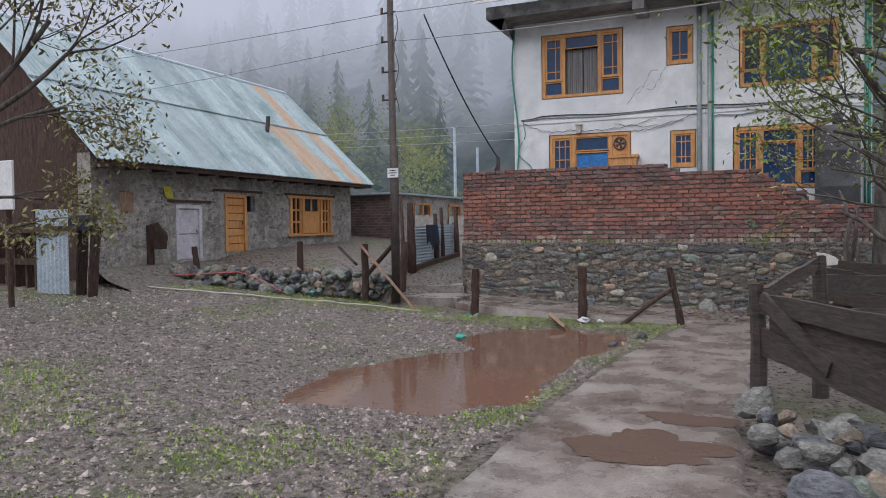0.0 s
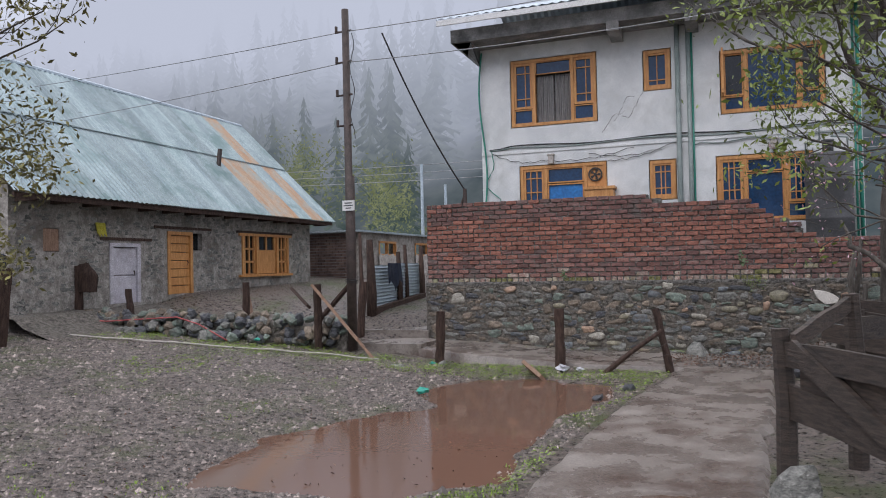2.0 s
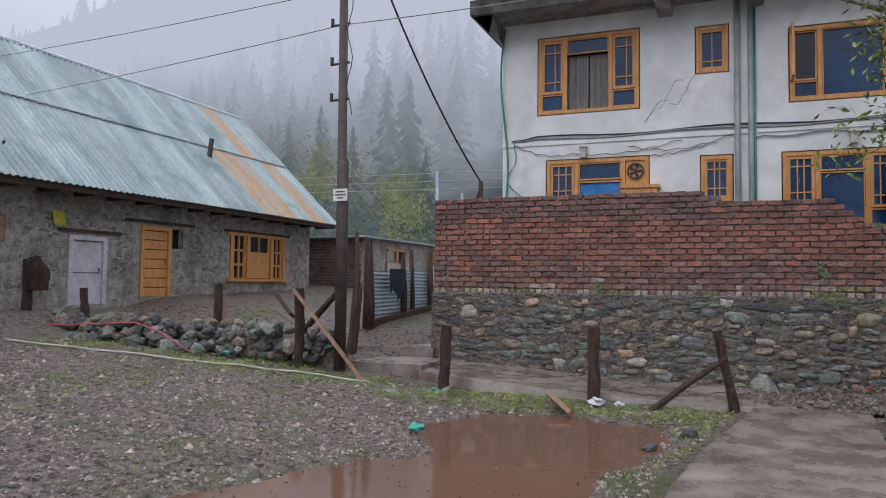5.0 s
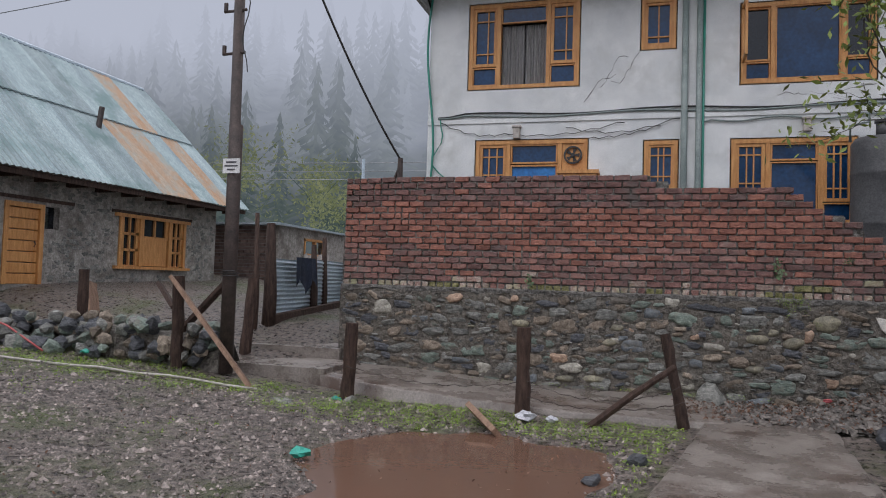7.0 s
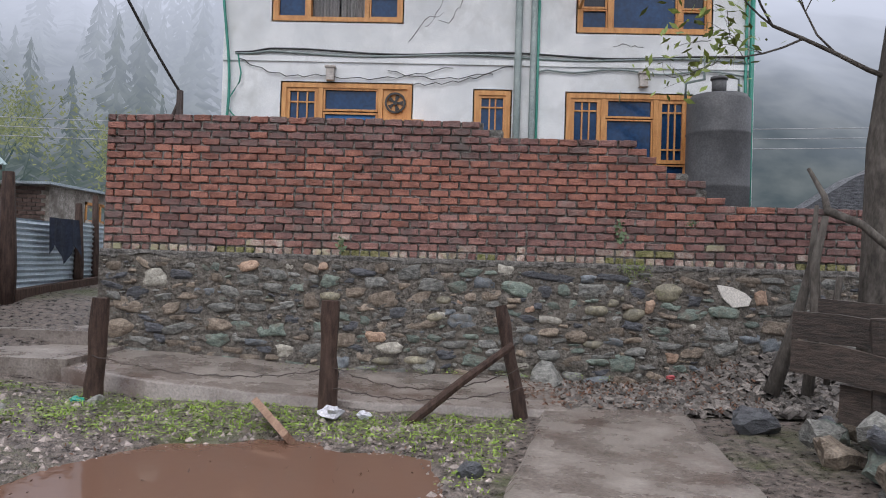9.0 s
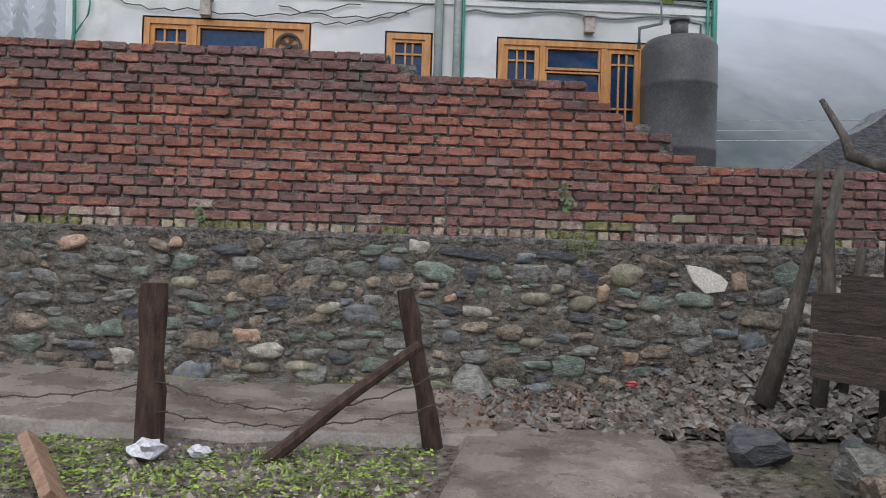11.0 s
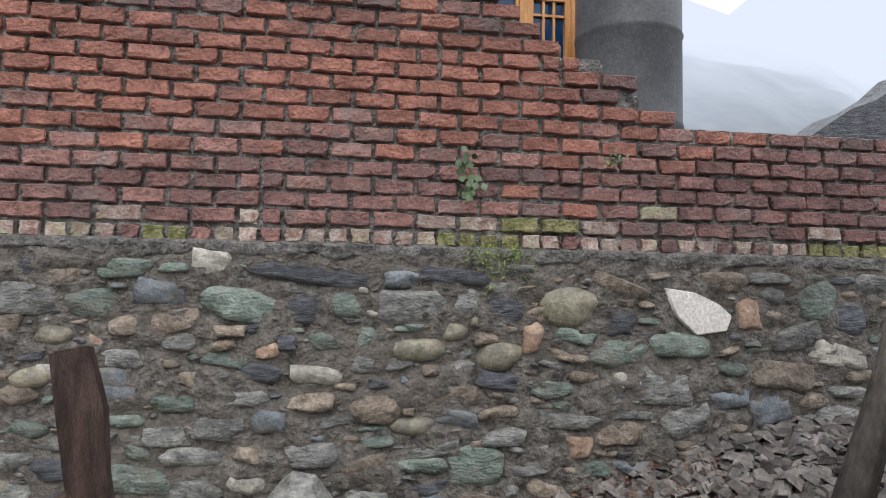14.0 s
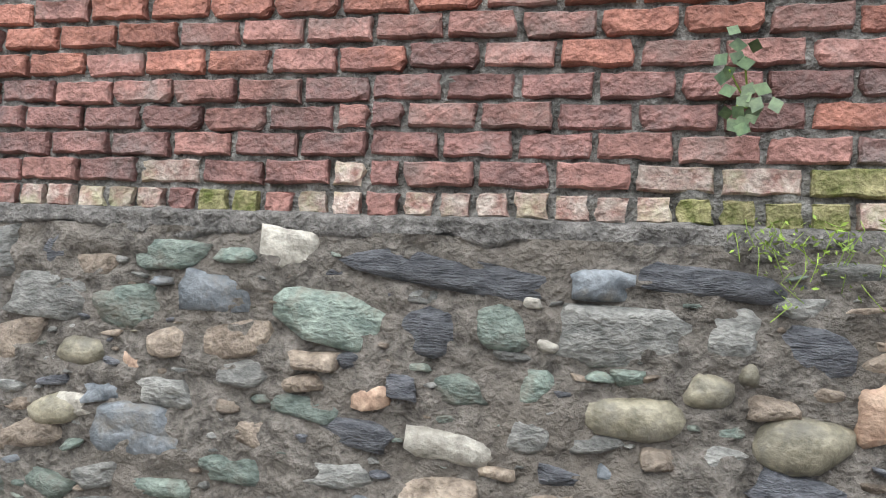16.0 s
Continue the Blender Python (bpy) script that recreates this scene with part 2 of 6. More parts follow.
water = bpy.data.materials.new("muddy_water")
water.use_nodes = True
_n, _l = water.node_tree.nodes, water.node_tree.links
_p = _n["Principled BSDF"]
_p.inputs["Base Color"].default_value = (0.155, 0.088, 0.062, 1)
_p.inputs["Roughness"].default_value = 0.06
_p.inputs["IOR"].default_value = 1.33
_v = _n.new("ShaderNodeTexNoise")
_v.inputs["Scale"].default_value = 9
_b = _n.new("ShaderNodeBump")
_b.inputs["Strength"].default_value = 0.12
_b.inputs["Distance"].default_value = 0.01
_g = _n.new("ShaderNodeNewGeometry")
_l.new(_g.outputs["Position"], _v.inputs["Vector"])
_l.new(_v.outputs["Fac"], _b.inputs["Height"])
_l.new(_b.outputs[0], _p.inputs["Normal"])


silt = water.copy()
silt.name = "silty_film"
silt.node_tree.nodes["Principled BSDF"].inputs["Base Color"].default_value = (0.125, 0.088, 0.07, 1)
silt.node_tree.nodes["Principled BSDF"].inputs["Roughness"].default_value = 0.12


def hazed_glow_material(name, dark, light, low, high, scale):
    """Distance behind 50 m: glowing forest tone, with cloud haze painted in by height."""
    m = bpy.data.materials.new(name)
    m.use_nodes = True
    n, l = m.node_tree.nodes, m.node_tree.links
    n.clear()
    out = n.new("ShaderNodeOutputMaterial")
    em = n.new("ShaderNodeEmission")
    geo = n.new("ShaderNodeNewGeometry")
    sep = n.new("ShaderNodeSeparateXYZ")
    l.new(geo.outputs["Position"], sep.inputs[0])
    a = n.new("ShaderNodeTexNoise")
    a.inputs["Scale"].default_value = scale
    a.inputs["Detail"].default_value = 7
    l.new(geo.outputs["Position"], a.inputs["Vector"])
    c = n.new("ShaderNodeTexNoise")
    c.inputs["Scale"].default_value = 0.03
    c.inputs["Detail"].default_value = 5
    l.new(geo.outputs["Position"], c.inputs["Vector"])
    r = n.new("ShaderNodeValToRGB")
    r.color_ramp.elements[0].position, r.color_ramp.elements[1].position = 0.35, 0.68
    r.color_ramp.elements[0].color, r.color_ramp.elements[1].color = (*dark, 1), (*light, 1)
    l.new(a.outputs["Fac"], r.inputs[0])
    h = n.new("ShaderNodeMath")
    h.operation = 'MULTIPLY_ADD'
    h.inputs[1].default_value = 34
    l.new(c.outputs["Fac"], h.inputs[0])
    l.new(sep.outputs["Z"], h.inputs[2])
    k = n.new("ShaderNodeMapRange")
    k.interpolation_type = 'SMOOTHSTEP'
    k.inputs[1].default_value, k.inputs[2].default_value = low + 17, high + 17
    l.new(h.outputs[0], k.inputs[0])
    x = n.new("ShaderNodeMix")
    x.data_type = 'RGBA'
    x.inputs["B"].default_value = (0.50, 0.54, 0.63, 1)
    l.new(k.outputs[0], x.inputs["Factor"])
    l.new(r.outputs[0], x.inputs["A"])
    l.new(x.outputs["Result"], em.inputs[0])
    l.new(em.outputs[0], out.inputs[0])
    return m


# no mist volume: the haze is mixed into these emissive colours
M["hill"] = hazed_glow_material("glow_hill_painted_mist", (0.055, 0.075, 0.085), (0.12, 0.14, 0.145), 8, 46, 0.25)
M["far_tree"] = hazed_glow_material("glow_conifer_painted_mist", (0.035, 0.055, 0.055), (0.085, 0.11, 0.095), 6, 46, 0.6)
M["far_willow"] = hazed_glow_material("glow_willow_painted_mist", (0.085, 0.105, 0.05), (0.21, 0.23, 0.12), 6, 60, 0.9)


# ---- mesh helpers ----
class Mesh:
    """Gathers boxes, tubes and blades for one mesh object."""

    def __init__(self):
        self.v, self.f = [], []

    def add(self, verts, faces):
        o = len(self.v)
        self.v += [tuple(p) for p in verts]
        self.f += [tuple(i + o for i in f) for f in faces]
        return self

    def box(self, c, s, rot=None, chamfer=0.0):
        x, y, z = s[0] / 2, s[1] / 2, s[2] / 2
        if chamfer:
            k = chamfer
            vs = []
            for zz, q in ((-z, k), (-z + k, 0), (z - k, 0), (z, k)):
                vs += [(-x + q, -y + q, zz), (x - q, -y + q, zz), (x - q, y - q, zz), (-x + q, y - q, zz)]
            fs = [(3, 2, 1, 0), (12, 13, 14, 15)]
            for a in (0, 4, 8):
                fs += [(a + i, a + (i + 1) % 4, a + 4 + (i + 1) % 4, a + 4 + i) for i in range(4)]
        else:
            vs = [(-x, -y, -z), (x, -y, -z), (x, y, -z), (-x, y, -z), (-x, -y, z), (x, -y, z), (x, y, z), (-x, y, z)]
            fs = [(3, 2, 1, 0), (4, 5, 6, 7), (0, 1, 5, 4), (1, 2, 6, 5), (2, 3, 7, 6), (3, 0, 4, 7)]
        if rot is not None:
            vs = [rot @ Vector(p) for p in vs]
        return self.add([(p[0] + c[0], p[1] + c[1], p[2] + c[2]) for p in vs], fs)

    def span(self, a, b):
        return self.box([(a[i] + b[i]) / 2 for i in range(3)], [abs(b[i] - a[i]) for i in range(3)])

    def tube(self, pts, radii, n=8, cap=True):
        pts = [Vector(p) for p in pts]
        if not hasattr(radii, "__len__"):
            radii = [radii] * len(pts)
        vs, fs = [], []
        for i, p in enumerate(pts):
            d = (pts[min(i + 1, len(pts) - 1)] - pts[max(i - 1, 0)]).normalized()
            u = d.cross(Vector((0.31, 0.17, 0.93))).normalized() if abs(d.z) < 0.9 else d.cross(Vector((1, 0.1, 0))).normalized()
            w = d.cross(u)
            for k in range(n):
                t = 2 * math.pi * k / n
                vs.append(p + (u * math.cos(t) + w * math.sin(t)) * radii[i])
        for i in range(len(pts) - 1):
            for k in range(n):
                a, b = i * n + k, i * n + (k + 1) % n
                fs.append((a, b, b + n, a + n))
        if cap:
            fs += [tuple(range(n - 1, -1, -1)), tuple((len(pts) - 1) * n + k for k in range(n))]
        return self.add(vs, fs)

    def plank(self, a, b, width, thick, up=(0, 0, 1), rng=None):
        """A board from a to b, its width along up; ragged when rng is given."""
        a, b, up = Vector(a), Vector(b), Vector(up)
        d = (b - a).normalized()
        s = d.cross(up).normalized() * thick / 2
        w = s.cross(d).normalized() * width / 2
        n = 6 if rng else 1
        vs, fs = [], []
        for i in range(n + 1):
            p = a.lerp(b, i / n)
            j = (lambda: 1 + rng.uniform(-0.12, 0.12)) if rng else (lambda: 1)
            k1, k2 = j(), j()
            vs += [p - s - w * k1, p + s - w * k1, p + s + w * k2, p - s + w * k2]
        for i in range(n):
            o = i * 4
            fs += [(o + q, o + (q + 1) % 4, o + 4 + (q + 1) % 4, o + 4 + q) for q in range(4)]
        fs += [(3, 2, 1, 0), (n * 4, n * 4 + 1, n * 4 + 2, n * 4 + 3)]
        return self.add(vs, fs)

    def data(self, name, mat, smooth=False):
        me = bpy.data.meshes.new(name)
        me.from_pydata([tuple(p) for p in self.v], [], self.f)
        me.materials.append(mat)
        if smooth:
            me.polygons.foreach_set("use_smooth", [True] * len(me.polygons))
        me.update()
        return me


def part(name, mesh, mat, parent, label="", smooth=False):
    ob = new(name, mesh.data(name, mat, smooth))
    ob.parent = parent
    if label:
        ob["label"] = label
    return ob


def thing(name, label, category, group="", kind="", at=(0, 0, 0)):
    ob = new(name)
    ob.location = at
    ob.empty_display_size = 0.2
    return tagged(ob, label, category, group, kind)


def solid(name, mesh, mat, label, category, kind="", group="", smooth=False):
    return tagged(new(name, mesh.data(name, mat, smooth)), label, category, group, kind)


def rot_xyz(x, y, z):
    return Euler((x, y, z)).to_matrix()


def blob(rng, sx, sy, sz, sub=2, rough=0.18, flat=0.0):
    """An angular stone: a sphere cut by random planes and shaken."""
    bm = bmesh.new()
    bmesh.ops.create_icosphere(bm, subdivisions=sub, radius=1.0)
    cuts = [(Vector((rng.uniform(-1, 1), rng.uniform(-1, 1), rng.uniform(-1, 1))).normalized(), rng.uniform(0.55, 0.85)) for _ in range(9)]
    off = Vector((rng.uniform(0, 50), rng.uniform(0, 50), 0))
    for v in bm.verts:
        p = v.co.copy()
        for nrm, d in cuts:
            e = p.dot(nrm) - d
            if e > 0:
                p -= nrm * e * 0.9
        p *= 1 + rough * noise.noise(p * 2.3 + off)
        v.co = Vector((p.x * sx, p.y * sy, p.z * sz))
    me = Mesh()
    bm.verts.index_update()
    me.add([v.co.copy() for v in bm.verts], [[v.index for v in f.verts] for f in bm.faces])
    bm.free()
    return me


def moved(mesh, m):
    out = Mesh()
    out.add([m @ Vector(p) for p in mesh.v], mesh.f)
    return out


# ---- ground ----
PUDDLE = [(-3.7, 8.9), (-4.15, 10.6), (-3.5, 11.9), (-2.9, 12.7), (-3.5, 13.6), (-3.2, 14.7), (-2.3, 15.25), (-0.95, 14.8), (-0.75, 13.8), (-1.2, 12.6), (-1.25, 11.0), (-1.3, 9.7), (-1.9, 9.0)]


def puddle_depth(x, y):
    """Signed distance to the puddle's edge, positive inside."""
    inside, best = False, 1e9
    for i in range(len(PUDDLE)):
        (x1, y1), (x2, y2) = PUDDLE[i - 1], PUDDLE[i]
        if (y1 > y) != (y2 > y) and x < (x2 - x1) * (y - y1) / (y2 - y1) + x1:
            inside = not inside
        dx, dy = x2 - x1, y2 - y1
        t = max(0, min(1, ((x - x1) * dx + (y - y1) * dy) / (dx * dx + dy * dy)))
        best = min(best, math.hypot(x - x1 - t * dx, y - y1 - t * dy))
    return best if inside else -best


def smooth(a, b, x):
    t = max(0.0, min(1.0, (x - a) / (b - a)))
    return t * t * (3 - 2 * t)


WATER_Z = -0.045


def ground_z(x, y):
    z = 0.078 * max(0, -3.8 - x) if x > -14 else 0.8
    z += 0.045 * max(0, 9.0 - y) if y > -2 else 0.5
    z += 0.5 * smooth(16.6, 19.5, y) * smooth(-5.0, -5.8, x)
    z += 0.25 * smooth(18, 24, y)
    return z


def yard_z(x, y):
    z = ground_z(x, y)
    if abs(x) > 25 or y < -5 or y > 40:
        return z
    z += 0.035 * noise.noise(Vector((x * 0.9, y * 0.9, 0))) + 0.018 * noise.noise(Vector((x * 3.1, y * 3.1, 4))) + 0.016 * noise.noise(Vector((x * 7.3, y * 7.3, 8)))
    if -6 < x < 1 and 7.5 < y < 17:
        d = puddle_depth(x, y) + 0.16 * noise.noise(Vector((x * 2.2, y * 2.2, 9)))
        z = z * smooth(0.05, -0.7, d) + (WATER_Z - 0.09 * smooth(-0.15, 0.6, d) + 0.02 * smooth(0.1, -0.25, d)) * (1 - smooth(0.05, -0.7, d))
    return z


def grid_axis(lo, hi, step):
    return [-600, -300, -150, -80, -45, -28] + [lo + i * step for i in range(int((hi - lo) / step) + 1)] + [30, 50, 90, 160, 300, 600]


gx, gy = grid_axis(-18, 6, 0.085), grid_axis(0, 20, 0.085)
ground_mesh = Mesh()
ground_mesh.v = [(x, y, yard_z(x, y)) for y in gy for x in gx]
_w = len(gx)
ground_mesh.f = [(j * _w + i, j * _w + i + 1, (j + 1) * _w + i + 1, (j + 1) * _w + i) for j in range(len(gy) - 1) for i in range(_w - 1)]
solid("ground", ground_mesh, M["gravel"], "wet muddy gravel yard with thin green grass", "ground", "structure", smooth=True)

puddle = Mesh()
puddle.add([(-5.2, 8.0, WATER_Z), (-0.3, 8.0, WATER_Z), (-0.3, 16.0, WATER_Z), (-5.2, 16.0, WATER_Z)], [(0, 1, 2, 3)])
solid("water", puddle, water, "brown muddy rain puddle on the gravel", "puddle", "structure")

# the concrete path, a sloping slab with its own thickness
PATH_L = [(1.5, -1.0), (5.5, -0.95), (7.0, -0.95), (9.4, -0.98), (11.5, -0.8), (13.2, -0.62), (14.4, -0.38), (16.2, -0.02), (17.2, 0.0)]
PATH_R = [(1.5, 1.7), (5.5, 1.25), (7.0, 1.1), (9.4, 1.0), (11.5, 1.1), (13.2, 1.3), (14.4, 1.35), (16.2, 1.5), (17.2, 1.6)]


def lerp_at(table, y):
    for (a, u), (b, w) in zip(table, table[1:]):
        if y <= b:
            return u + (w - u) * max(0, (y - a) / (b - a))
    return table[-1][1]


def slab_top(x, y):
    return ground_z(-1, y) + 0.055 + 0.012 * noise.noise(Vector((x * 1.5, y * 1.5, 2)))


path_mesh = Mesh()
rng = random.Random(3)
_ny, _nx = 120, 14
for j in range(_ny + 1):
    y = -1.5 + 18.4 * j / _ny
    l, r = lerp_at(PATH_L, y) + 0.05 * noise.noise(Vector((y * 2, 1, 0))), lerp_at(PATH_R, y) + 0.07 * noise.noise(Vector((y * 2, 7, 0)))
    for i in range(_nx + 1):
        x = l + (r - l) * i / _nx
        z = slab_top(x, y)
        path_mesh.v.append((x, y, z if 0 < i < _nx else z - 0.16))
path_mesh.f = [(j * (_nx + 1) + i, j * (_nx + 1) + i + 1, (j + 1) * (_nx + 1) + i + 1, (j + 1) * (_nx + 1) + i) for j in range(_ny) for i in range(_nx)]
solid("pavement", path_mesh, M["concrete"], "worn wet concrete footpath with brown puddles", "footpath", "structure", smooth=True)

def path_puddle(x, y, rx, ry, seed):
    """A thin film of rain water lying in a hollow of the slab, with a ragged shore."""
    me = Mesh()
    n = 72
    me.v.append((x, y, slab_top(x, y) + 0.005))
    for i in range(n):
        t = 2 * math.pi * i / n
        k = 1 + 0.5 * noise.noise(Vector((math.cos(t) * 1.4, math.sin(t) * 1.4, seed))) + 0.25 * noise.noise(Vector((math.cos(t) * 5, math.sin(t) * 5, seed)))
        px, py = x + rx * k * math.cos(t), y + ry * k * math.sin(t)
        me.v.append((px, py, slab_top(px, py) + 0.005))
    for f in (0.75, 0.5, 0.25):
        for px, py, _ in me.v[1:n + 1]:
            me.v.append((x + (px - x) * f, y + (py - y) * f, slab_top(x + (px - x) * f, y + (py - y) * f) + 0.005))
    me.f = [(1 + a * n + i, 1 + a * n + (i + 1) % n, 1 + (a + 1) * n + (i + 1) % n, 1 + (a + 1) * n + i) for a in range(3) for i in range(n)]
    me.f += [(0, 1 + 3 * n + i, 1 + 3 * n + (i + 1) % n) for i in range(n)]
    solid("water_film", me, silt, "shallow brown rain puddle on the concrete path", "puddle", "structure")


path_puddle(0.28, 8.2, 0.55, 0.5, 2.3)
path_puddle(0.5, 9.3, 0.40, 0.22, 7.1)

# ledge along the wall behind the posts
ledge = Mesh()
for i in range(61):
    x = -5.6 + 5.9 * i / 60
    y0 = 16.32 + 0.08 * noise.noise(Vector((x * 1.7, 3, 0))) + 0.5 * smooth(-3.4, -5.2, x)
    z = 0.07 + 0.16 * smooth(-1.0, -5.0, x) + 0.01 * noise.noise(Vector((x * 3, 8, 1)))
    ledge.v += [(x, y0, -0.25), (x, y0 - 0.02, z - 0.02), (x, y0 + 0.03, z), (x, 17.2, z + 0.01), (x, 18.1, z + 0.03)]
ledge.f = [(i * 5 + k, (i + 1) * 5 + k, (i + 1) * 5 + k + 1, i * 5 + k + 1) for i in range(60) for k in range(4)]
solid("pavement_ledge", ledge, M["concrete"], "narrow muddy concrete ledge along the stone wall", "footpath", "structure", smooth=True)

# lane behind the wall's corner, with two broad steps
lane = Mesh()
lane.span((-7.3, 16.75, -0.2), (-4.75, 18.0, 0.30))
lane.span((-7.6, 17.9, -0.2), (-5.05, 19.6, 0.46))
lane.add([(-7.2, 19.5, 0.50), (-4.9, 19.5, 0.50), (-7.6, 30, 1.0), (-11, 30, 1.0), (-7.2, 19.5, 0.0), (-4.9, 19.5, 0.0)], [(0, 1, 2, 3), (4, 5, 1, 0)])
solid("pavement_steps", lane, M["concrete"], "wet stone-paved lane with two broad steps", "steps", "structure")

# ---- brick and stone boundary wall ----
WALL_Y, BRICK_Z, COURSE, PITCH = 18.05, 1.455, 0.0925, 0.232
WALL_L, WALL_R = -5.12, 7.5


STEPS = ((-0.52, 18), (-0.28, 17), (1.27, 16), (1.42, 15), (1.50, 14), (1.66, 13), (1.91, 12), (2.09, 11), (2.13, 10), (2.31, 9))


def wall_courses(x):
    for limit, n in STEPS:
        if x < limit:
            return n
    return 8


core = Mesh()
_x = WALL_L + 0.03
core.span((WALL_L + 0.03, WALL_Y + 0.02, -0.3), (WALL_R, WALL_Y + 0.38, 1.38))
for limit, n in (*STEPS, (WALL_R, 8)):
    core.span((_x, WALL_Y + 0.05, 1.3), (limit - 0.02, WALL_Y + 0.215, BRICK_Z + n * COURSE - 0.03))
    _x = limit - 0.02
boundary_wall = solid("wall_boundary", core, M["joint"], "red brick wall on a rubble stone base", "wall", "structure")

capping = Mesh()
_cn, _ck = 620, 9
for i in range(_cn + 1):
    x = WALL_L + (WALL_R - WALL_L) * i / _cn
    low = 1.365 + 0.05 * noise.noise(Vector((x * 2.3, 0, 5))) + 0.025 * noise.noise(Vector((x * 9, 2, 5)))
    for k in range(_ck + 1):
        t = k / _ck
        z = low + (1.464 - low) * t
        y = WALL_Y - 0.028 + 0.07 * (1 - smooth(0, 0.18, t)) + 0.05 * smooth(0.85, 1, t)
        y += 0.022 * noise.noise(Vector((x * 6, 3, z * 9))) + 0.016 * noise.noise(Vector((x * 19, 1, z * 23)))
        capping.v.append((x, y, z + 0.006 * noise.noise(Vector((x * 15, k, 8)))))
capping.f = [(i * (_ck + 1) + k, (i + 1) * (_ck + 1) + k, (i + 1) * (_ck + 1) + k + 1, i * (_ck + 1) + k + 1) for i in range(_cn) for k in range(_ck)]
part("mortar_band", capping, M["mortar"], boundary_wall, "rough grey mortar band between stone and brick", smooth=True)

# squeezed-out mortar of the brick joints, ragged and uneven
squeeze = Mesh()
_sn, _sk = 620, 104
for k in range(_sk + 1):
    z = BRICK_Z - 0.01 + 18 * COURSE * k / _sk
    for i in range(_sn + 1):
        x = WALL_L + 0.012 + (WALL_R - WALL_L - 0.02) * i / _sn
        squeeze.v.append((x, WALL_Y + 0.026 + 0.014 * noise.noise(Vector((x * 6, 2, z * 8))) + 0.02 * noise.noise(Vector((x * 17, 5, z * 21))), z))
squeeze.f = [(k * (_sn + 1) + i, k * (_sn + 1) + i + 1, (k + 1) * (_sn + 1) + i + 1, (k + 1) * (_sn + 1) + i) for k in range(_sk) for i in range(_sn)
             if squeeze.v[(k + 1) * (_sn + 1) + i][2] < BRICK_Z + COURSE * wall_courses(squeeze.v[i][0] + 0.05) - 0.012]
part("joint_mortar", squeeze, M["joint"], boundary_wall, "uneven grey mortar squeezed from the joints", smooth=True)


def brick_shape(rng, length):
    """One worn brick, its face towards -y and its base at z = 0."""
    h, d = COURSE - 0.018, 0.10
    nx, nz = (6 if length > 0.15 else 3), 3
    seed = rng.uniform(0, 90)
    chip = [rng.random() < 0.3 for _ in range(4)]
    vs = []
    for k in range(nz + 1):
        for i in range(nx + 1):
            edge = i in (0, nx) or k in (0, nz)
            x, z = (i / nx - 0.5) * (length - 0.012), 0.006 + (h - 0.012) * k / nz
            y = 0.006 * noise.noise(Vector((x * 14, seed, z * 20))) + rng.uniform(-0.0015, 0.0015)
            corner = i in (0, nx) and k in (0, nz)
            if corner and chip[(i > 0) * 2 + (k > 0)]:
                y += 0.012
                x *= 0.95
            j = 0.004 if edge else 0.0
            vs.append((x + rng.uniform(-j, j), y, z + rng.uniform(-j, j)))
    fs = [(k * (nx + 1) + i, k * (nx + 1) + i + 1, (k + 1) * (nx + 1) + i + 1, (k + 1) * (nx + 1) + i) for k in range(nz) for i in range(nx)]
    rim = [i for i in range(nx + 1)] + [k * (nx + 1) + nx for k in range(1, nz + 1)] + [nz * (nx + 1) + i for i in range(nx - 1, -1, -1)] + [k * (nx + 1) for k in range(nz - 1, 0, -1)]
    for y in (0.010, d):
        for r in rim:
            x, _, z = vs[r]
            vs.append((x + math.copysign(0.006, x) * (abs(x) > length * 0.45), y, z + (0.006 if z > h * 0.8 else -0.006 if z < h * 0.2 else 0)))
    n, o = len(rim), (nx + 1) * (nz + 1)
    for i in range(n):
        a, b = rim[i], rim[(i + 1) % n]
        fs.append((b, a, o + i, o + (i + 1) % n))
        fs.append((o + (i + 1) % n, o + i, o + n + i, o + n + (i + 1) % n))
    me = Mesh()
    me.add(vs, fs)
    return me


